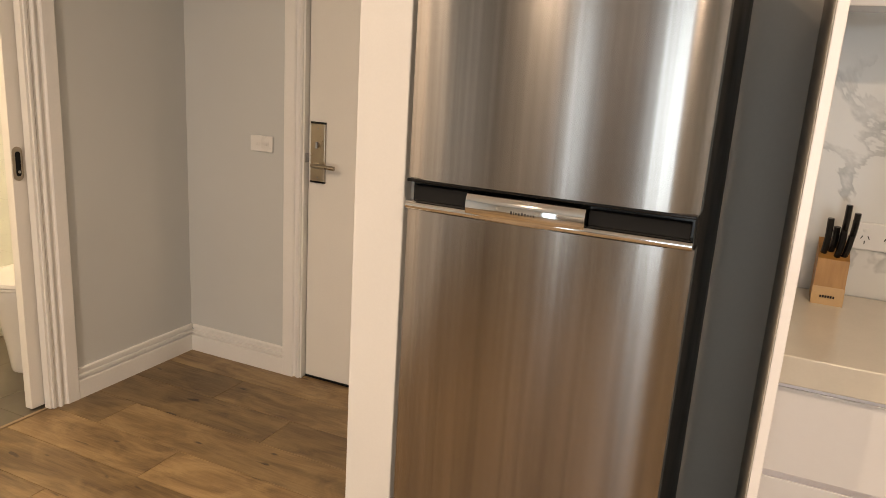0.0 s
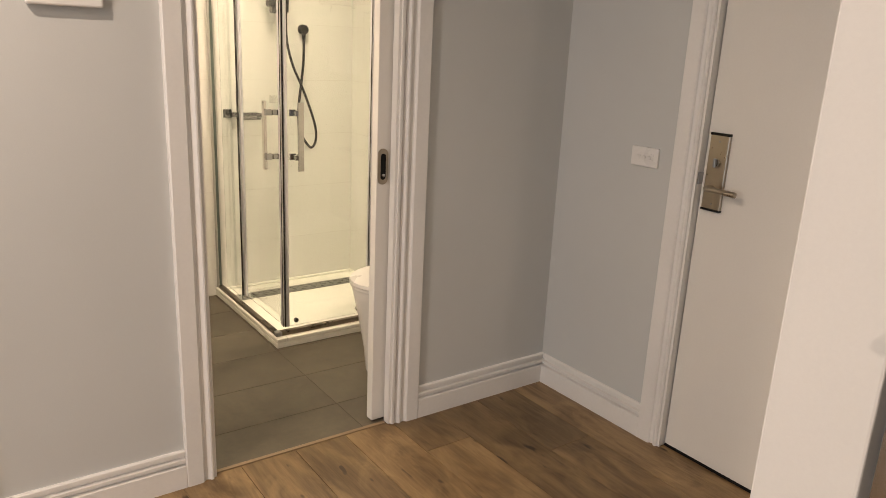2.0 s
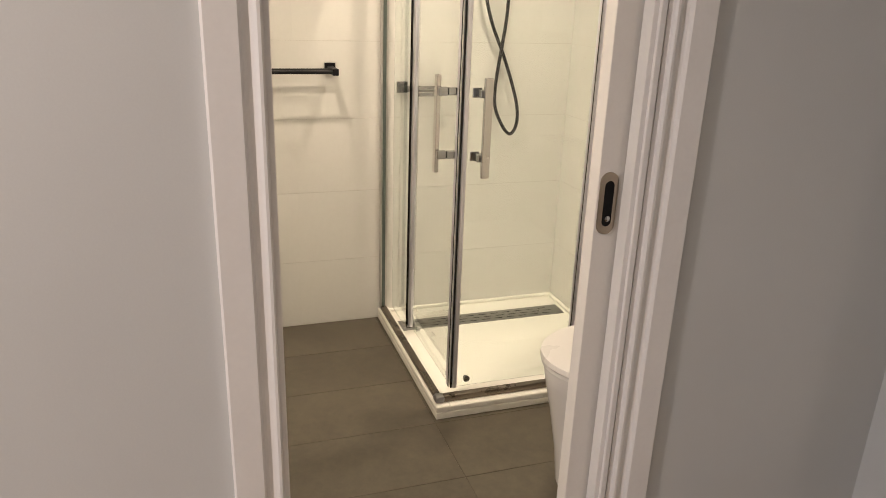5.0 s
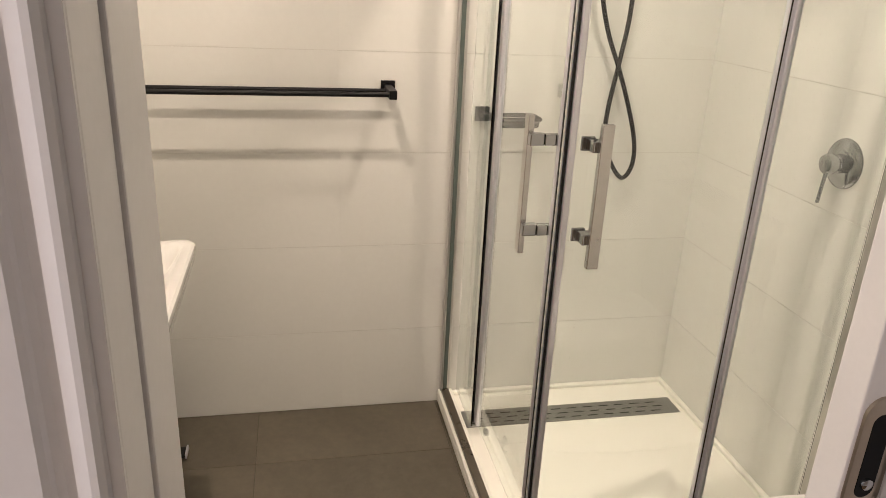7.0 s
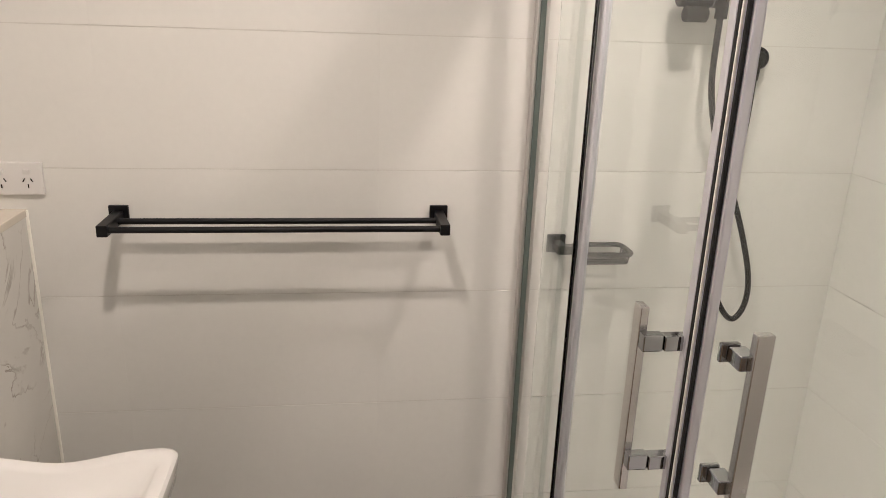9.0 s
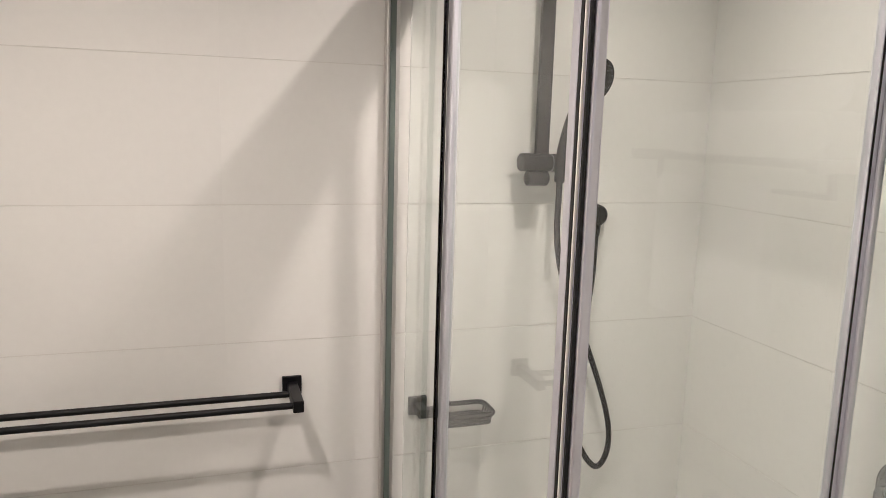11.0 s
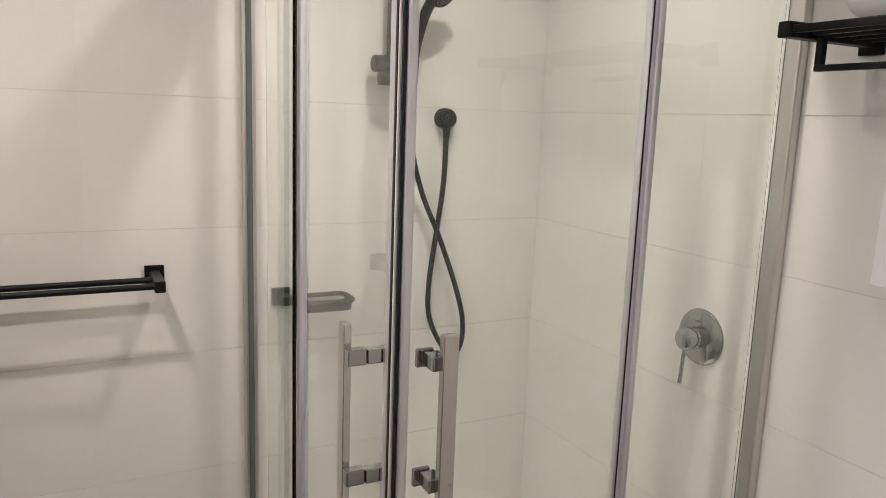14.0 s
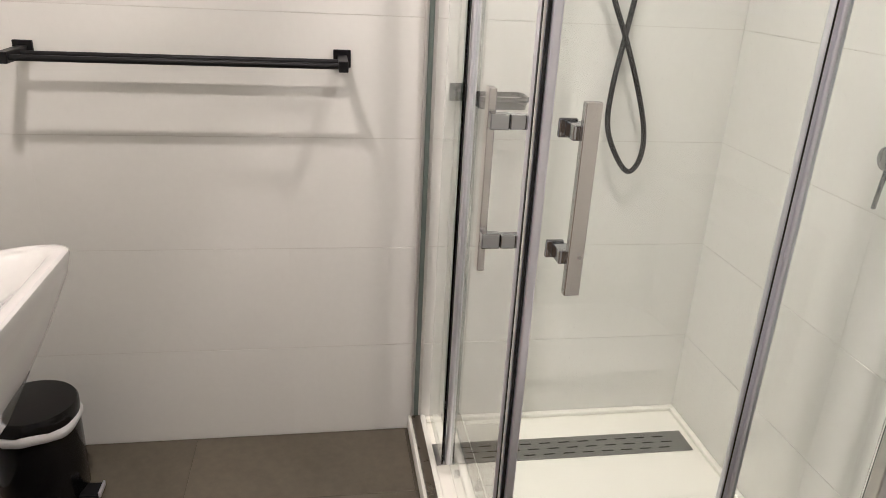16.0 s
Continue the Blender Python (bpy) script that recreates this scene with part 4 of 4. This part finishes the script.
towel_rail()
outlet((BACK_X, 0.592, 1.167), (1, 0, 0), (0, 1, 0), "white double power point on white tiles above the ledge")

# ---- basin, tap, bin ----


def basin():
    b = thing("wash_basin", (-0.92, 0.61, 0.5), "glossy white wall-hung ceramic basin with a waved rim", "basin")
    x0, x1, y0, y1 = -1.222, -0.618, LEDGE_Y + 0.002, 1.014
    cx, n = (x0 + x1) / 2, 15

    def outline(inset, fn, per=14, rad=0.03):
        pts = []
        a0, a1, b0, b1 = x0 + inset, x1 - inset, y0 + inset, y1 - inset
        r = max(rad, 0.008)
        for qx, qy, s in ((a1 - r, b1 - r, 0), (a0 + r, b1 - r, 90), (a0 + r, b0 + r, 180), (a1 - r, b0 + r, 270)):
            for k in range(5):
                a = radians(s + 22.5 * k)
                pts.append((qx + r * math.cos(a), qy + r * math.sin(a)))
            nx = {0: (a0 + r, b1), 90: (a0, b0 + r), 180: (a1 - r, b0), 270: (a1, b1 - r)}[s]
            lx, ly = pts[-1]
            for k in range(1, per):
                pts.append((lx + (nx[0] - lx) * k / per, ly + (nx[1] - ly) * k / per))
        return [(px, py, fn(px, py)) for px, py in pts]

    def rim(px, py):
        v = (py - y0) / (y1 - y0)
        u = (px - x0) / (x1 - x0)
        side = min(u, 1 - u)
        dip = 0.022 * math.exp(-((v - 0.52) / 0.22) ** 2) * (1 if side < 0.2 else 0.55)
        return 0.809 - dip

    def bowl(depth):
        return lambda px, py: rim(px, py) - depth

    def under(frac, drop):
        return lambda px, py: 0.790 - drop - 0.05 * frac

    rings = [outline(0.125, lambda px, py: 0.50, rad=0.05), outline(0.10, lambda px, py: 0.53, rad=0.05), outline(0.035, lambda px, py: 0.66 + 0.02 * (py - y0) / (y1 - y0), rad=0.04), outline(0.006, lambda px, py: rim(px, py) - 0.045), outline(0.0, lambda px, py: rim(px, py) - 0.012), outline(0.001, lambda px, py: rim(px, py) - 0.004), outline(0.006, rim), outline(0.022, lambda px, py: rim(px, py) - 0.001),
             outline(0.030, bowl(0.006)), outline(0.050, bowl(0.032), rad=0.05), outline(0.085, lambda px, py: rim(px, py) * 0.4 + 0.6 * 0.715, rad=0.07), outline(0.130, lambda px, py: 0.694, rad=0.06), outline(0.165, lambda px, py: 0.687, rad=0.03)]
    part("bowl", loft(bmesh.new(), rings), M["porcelain"], b, "", True)
    wx, wy = -0.935, 0.822
    part("waste_ring", turned(bmesh.new(), "z", [((wx, wy, 0.684), 0.034), ((wx, wy, 0.6905), 0.034), ((wx, wy, 0.6925), 0.029)], 28), M["chrome"], b, "", True)
    part("waste_gap", turned(bmesh.new(), "z", [((wx, wy, 0.692), 0.024), ((wx, wy, 0.696), 0.022)], 24), M["dark_slot"], b)
    part("waste_plug", turned(bmesh.new(), "z", [((wx, wy, 0.697), 0.022), ((wx, wy, 0.702), 0.0225), ((wx, wy, 0.706), 0.018), ((wx, wy, 0.7075), 0.008)], 26), M["chrome"], b, "", True)
    part("trap_pipe", tube(bmesh.new(), smooth_line([(wx, 0.80, 0.51), (wx, 0.80, 0.42), (wx, 0.74, 0.38), (wx, LEDGE_Y + 0.002, 0.40)], 5), 0.018, 12), M["chrome"], b, "", True)
    return b


basin()
bm_tap = thing("basin_mixer", (-0.935, 0.650, 0.79), "chrome basin mixer tap with flat spout", "tap")
part("body", turned(bmesh.new(), "z", [((-0.935, 0.650, 0.775), 0.025), ((-0.935, 0.650, 0.90), 0.023), ((-0.935, 0.650, 0.905), 0.020)], 24), M["chrome"], bm_tap, "", True)
part("spout", boxed((-0.950, 0.660, 0.872), (-0.920, 0.790, 0.893), 0.005), M["chrome"], bm_tap)
part("aerator", turned(bmesh.new(), "z", [((-0.935, 0.776, 0.862), 0.010), ((-0.935, 0.776, 0.873), 0.010)], 16), M["chrome"], bm_tap, "", True)
part("lever", boxed((-0.945, 0.645, 0.907), (-0.925, 0.730, 0.917), 0.003), M["chrome"], bm_tap)


def pedal_bin():
    cx, cy, r = -1.545, 0.755, 0.102
    b = thing("pedal_bin", (cx, cy, 0), "black pedal bin with white liner showing under the lid", "bin")
    part("body", turned(bmesh.new(), "z", [((cx, cy, 0.0), r * 0.96), ((cx, cy, 0.012), r), ((cx, cy, 0.225), r)], 36), M["black_gloss"], b, "", True)
    ring = [[(cx + rr * (1 + 0.012 * math.sin(7 * a) + 0.01 * math.sin(13 * a + 1)) * math.cos(a), cy + rr * (1 + 0.012 * math.sin(7 * a)) * math.sin(a), z + 0.004 * math.sin(5 * a)) for a in [2 * math.pi * k / 48 for k in range(48)]] for rr, z in ((r * 1.005, 0.206), (r * 1.055, 0.214), (r * 1.06, 0.226), (r * 1.01, 0.234))]
    part("liner", loft(bmesh.new(), ring, False, False), M["liner"], b, "crumpled white plastic liner", True)
    part("lid", turned(bmesh.new(), "z", [((cx, cy, 0.232), r * 1.02), ((cx, cy, 0.262), r * 1.02), ((cx, cy, 0.268), r * 0.98), ((cx, cy, 0.271), r * 0.6)], 40), M["black_gloss"], b, "", True)
    part("pedal", boxed((cx + 0.005, cy + r - 0.01, 0.012), (cx + 0.055, cy + r + 0.038, 0.020), 0.003), M["black_metal"], b)
    part("pedal", boxed((cx + 0.005, cy + r + 0.036, 0.010), (cx + 0.055, cy + r + 0.042, 0.026), 0.002), M["satin_alu"], b, "metal pedal edge")
    return b


pedal_bin()

# ---- toilet and towel rack ----


def toilet():
    cx = -0.435
    t = thing("toilet", (cx, 2.2, 0), "glossy white close-coupled toilet suite, lid closed", "toilet")

    def egg(z, front, back, hw, n=40):
        """An outline, round at the front and square-cornered at the back."""
        pts = []
        for k in range(n):
            a = 2 * math.pi * k / n
            cxs, sy = math.cos(a), math.sin(a)
            mid = front + (back - front) * 0.45
            if sy < 0:
                pts.append((cx + hw * cxs, mid + (mid - front) * sy, z))
            else:
                e = 0.45
                pts.append((cx + hw * math.copysign(abs(cxs) ** e, cxs), mid + (back - mid) * sy ** e, z))
        return pts

    y_back = SHOWER_Y - 0.002
    part("pan", loft(bmesh.new(), [egg(0.0, 1.952, y_back, 0.128), egg(0.012, 1.948, y_back, 0.131), egg(0.12, 1.936, y_back, 0.140), egg(0.26, 1.910, y_back, 0.160), egg(0.35, 1.890, y_back, 0.174), egg(0.392, 1.882, y_back, 0.179), egg(0.400, 1.886, y_back, 0.176)]), M["porcelain"], t, "", True)
    part("seat", loft(bmesh.new(), [egg(0.401, 1.884, 2.36, 0.177), egg(0.404, 1.878, 2.365, 0.181), egg(0.414, 1.878, 2.365, 0.181), egg(0.416, 1.882, 2.36, 0.178)]), M["plastic_white"], t, "", True)
    part("lid", loft(bmesh.new(), [egg(0.417, 1.880, 2.36, 0.180), egg(0.420, 1.874, 2.366, 0.184), egg(0.434, 1.876, 2.366, 0.183), egg(0.441, 1.90, 2.35, 0.168), egg(0.443, 1.98, 2.28, 0.10)]), M["plastic_white"], t, "", True)
    ci = part("cistern", boxed((cx - 0.219, 2.392, 0.400), (cx + 0.195, SHOWER_Y - 0.001, 0.764), 0.014, 4), M["porcelain"], t, "", True)
    part("cistern_lid", boxed((cx - 0.227, 2.384, 0.766), (cx + 0.203, SHOWER_Y - 0.001, 0.812), 0.010, 4), M["porcelain"], ci, "", True)
    part("flush_button", turned(bmesh.new(), "z", [((cx, 2.47, 0.815), 0.024), ((cx, 2.47, 0.820), 0.023)], 24), M["chrome"], ci, "", True)


toilet()


def towel_rack():
    r = thing("towel_rack", (-0.48, SHOWER_Y, 1.62), "matte black hotel towel shelf over the toilet", "towel rack")
    x0, x1, y0, z = -0.782, -0.20, 2.335, 1.612
    for x in (x0, x1 - 0.022):
        part("side_bar", boxed((x, y0, z - 0.012), (x + 0.022, SHOWER_Y - 0.010, z + 0.012), 0.002), M["black_metal"], r)
        part("mount", boxed((x - 0.010, SHOWER_Y - 0.011, z - 0.024), (x + 0.032, SHOWER_Y - 0.0005, z + 0.024), 0.002), M["black_metal"], r)
        xa = x + 0.024 if x == x0 else x - 0.014
        part("drop_arm", boxed((xa, 2.395, z - 0.050), (xa + 0.012, 2.407, z - 0.006), 0.0015), M["black_metal"], r)
    for k in range(5):
        y = y0 + 0.006 + k * 0.045
        part("bar", boxed((x0 + 0.022, y, z - 0.006), (x1 - 0.022, y + 0.010, z + 0.006), 0.002), M["black_metal"], r)
    part("hanging_bar", boxed((x0 + 0.024, 2.395, z - 0.060), (x1 - 0.024, 2.407, z - 0.050), 0.0015), M["black_metal"], r)
    return r


towel_rack()


def rolled_towel(x0, x1, y, z, r, seed):
    rnd = random.Random(seed)
    t = thing("rolled_towel", ((x0 + x1) / 2, y, z - r), "rolled white terry towel on the black rack", "towel", "rolled towels")
    rings, n = [], 26
    stations = [(0.0, 0.55), (0.008, 0.85), (0.02, 0.96)] + [(s, 1.0) for s in (0.1, 0.25, 0.4, 0.5)] + []
    length = x1 - x0
    xs = [(x0 + s, k) for s, k in stations if s < length / 2]
    xs += [(x1 - s, k) for s, k in reversed(stations) if s < length / 2]
    ph = rnd.random() * 6
    for x, k in xs:
        rings.append([(x, y + r * k * (1 + 0.03 * math.sin(3 * a + ph)) * math.cos(a), z + r * k * (0.94 + 0.03 * math.sin(2 * a + ph)) * math.sin(a)) for a in [2 * math.pi * i / n for i in range(n)]])
    part("roll", loft(bmesh.new(), rings), M["towel"], t, "", True)
    spiral = [(x0 - 0.001, y + (0.006 + 0.0045 * q) * math.cos(q), z + (0.006 + 0.0045 * q) * math.sin(q) * 0.94) for q in [0.35 * i for i in range(int(r * 0.85 / 0.0045 / 0.35))]]
    part("fold", tube(bmesh.new(), spiral, 0.004, 6), M["towel"], t, "", True)


rolled_towel(-0.700, -0.26, 2.40, 1.619 + 0.047, 0.050, 1)
rolled_towel(-0.700, -0.26, 2.497, 1.619 + 0.047, 0.050, 2)
rolled_towel(-0.690, -0.27, 2.447, 1.619 + 0.128, 0.048, 3)

ht = thing("hanging_towel", (-0.50, 2.40, 1.26), "white bath towel folded over the rack's lower bar", "towel")
sheet = bmesh.new()
rows = []
for z, off in ((1.246, 0.014), (1.30, 0.013), (1.40, 0.012), (1.50, 0.011), (1.558, 0.010), (1.568, 0.0)):
    rows.append((z, off))
front = []
for i in range(25):
    u = i / 24
    x = -0.612 + 0.36 * u
    wob = 0.004 * math.sin(9 * u) + 0.002 * math.sin(23 * u)
    col = [(x, 2.401 - off - wob * (1 if off else 0) - 0.006, z) for z, off in rows] + [(x, 2.401 + off + 0.006, z) for z, off in reversed(rows[:-1])]
    front.append(col)
loft(sheet, front)
part("cloth", sheet, M["towel"], ht, "", True)

# ---- downlight fittings ----


def downlight(x, y, z):
    d = thing("downlight", (x, y, z), "round white recessed ceiling downlight, lit", "downlight", "ceiling downlights")
    ringbm = loft(bmesh.new(), [circle((x, y, z), 0.050, "z", 32), circle((x, y, z - 0.004), 0.049, "z", 32), circle((x, y, z - 0.004), 0.041, "z", 32), circle((x, y, z), 0.041, "z", 32)], False, False)
    part("rim", ringbm, M["plastic_white"], d, "", True)
    part("lens", turned(bmesh.new(), "z", [((x, y, z - 0.0005), 0.041), ((x, y, z - 0.0015), 0.041)], 28), M["lamp_glow"], d)


for p in BATH_LAMPS:
    downlight(p[0], p[1], CEIL_BATH - 0.0005)
for p in HALL_LAMPS:
    downlight(p[0], p[1], CEIL_HALL - 0.0005)

# ---- tiles and planks ----


def piece(name, cache, size, centre, material, parent, bevel=0.001):
    """One tile or plank; alike pieces share a mesh."""
    key = (name, *[round(s, 4) for s in size])
    if key not in cache:
        bm = boxed([-s / 2 for s in size], [s / 2 for s in size], bevel, 1)
        me = bpy.data.meshes.new(name)
        bm.to_mesh(me)
        bm.free()
        me.materials.append(material)
        cache[key] = me
    ob = new(name, cache[key])
    ob.location = centre
    ob.parent = parent
    return ob


cache = {}
Z_JOINTS = [0.0] + [0.289 + 0.3 * k for k in range(7)] + [CEIL_BATH]
GAP = 0.0019


def tiled(axis, face, start, end, first, wall):
    cuts = [start] + [first + 0.6 * k for k in range(-6, 12) if start + 0.02 < first + 0.6 * k < end - 0.02] + [end]
    for z0, z1 in zip(Z_JOINTS, Z_JOINTS[1:]):
        for a0, a1 in zip(cuts, cuts[1:]):
            size, c = a1 - a0 + 0.0001, (a0 + a1) / 2
            if axis == "x":
                piece("tile", cache, (0.008, size, z1 - z0 - GAP), (face - 0.004, c, (z0 + z1) / 2), M["wall_tile"], wall, 0.00025)
            else:
                piece("tile", cache, (size, 0.008, z1 - z0 - GAP), (c, face + 0.004, (z0 + z1) / 2), M["wall_tile"], wall, 0.00025)


tiled("x", BACK_X, LEDGE_Y - 0.16, SHOWER_Y, 1.375, wall_back)
tiled("y", SHOWER_Y, BACK_X, WALL_IN - 0.012, -1.122, wall_side)

# bathroom floor tiles, 0.3 by 0.6
xs = [-0.031, -0.250, -0.550, -0.850, -1.150, -1.450, BACK_X]
ys = [LEDGE_Y, 1.10, 1.70, 2.30, SHOWER_Y]
for x1, x0 in zip(xs, xs[1:]):
    for y0, y1 in zip(ys, ys[1:]):
        piece("tile", cache, (x1 - x0 - 0.002, y1 - y0 - 0.002, 0.010), ((x0 + x1) / 2, (y0 + y1) / 2, -0.005), M["floor_tile"], floor_bath, 0.0008)

# floor planks along x, 0.2 wide and 1.2 long, each row shifted
row = 0
y = 2.612
while y > ROOM_S + 0.01:
    y0 = max(y - 0.2, ROOM_S)
    shift = (0.0, 0.72, 0.31, 0.95, 0.52)[row % 5]
    x = -0.012 - shift
    while x < ROOM_E:
        a, b = max(x, -0.012), min(x + 1.2, ROOM_E)
        if b - a > 0.02:
            piece("plank", cache, (b - a - 0.0015, y - y0 - 0.0015, 0.010), ((a + b) / 2, (y + y0) / 2, -0.005), M["wood"], floor_hall, 0.0008)
        x += 1.2
    y -= 0.2
    row += 1
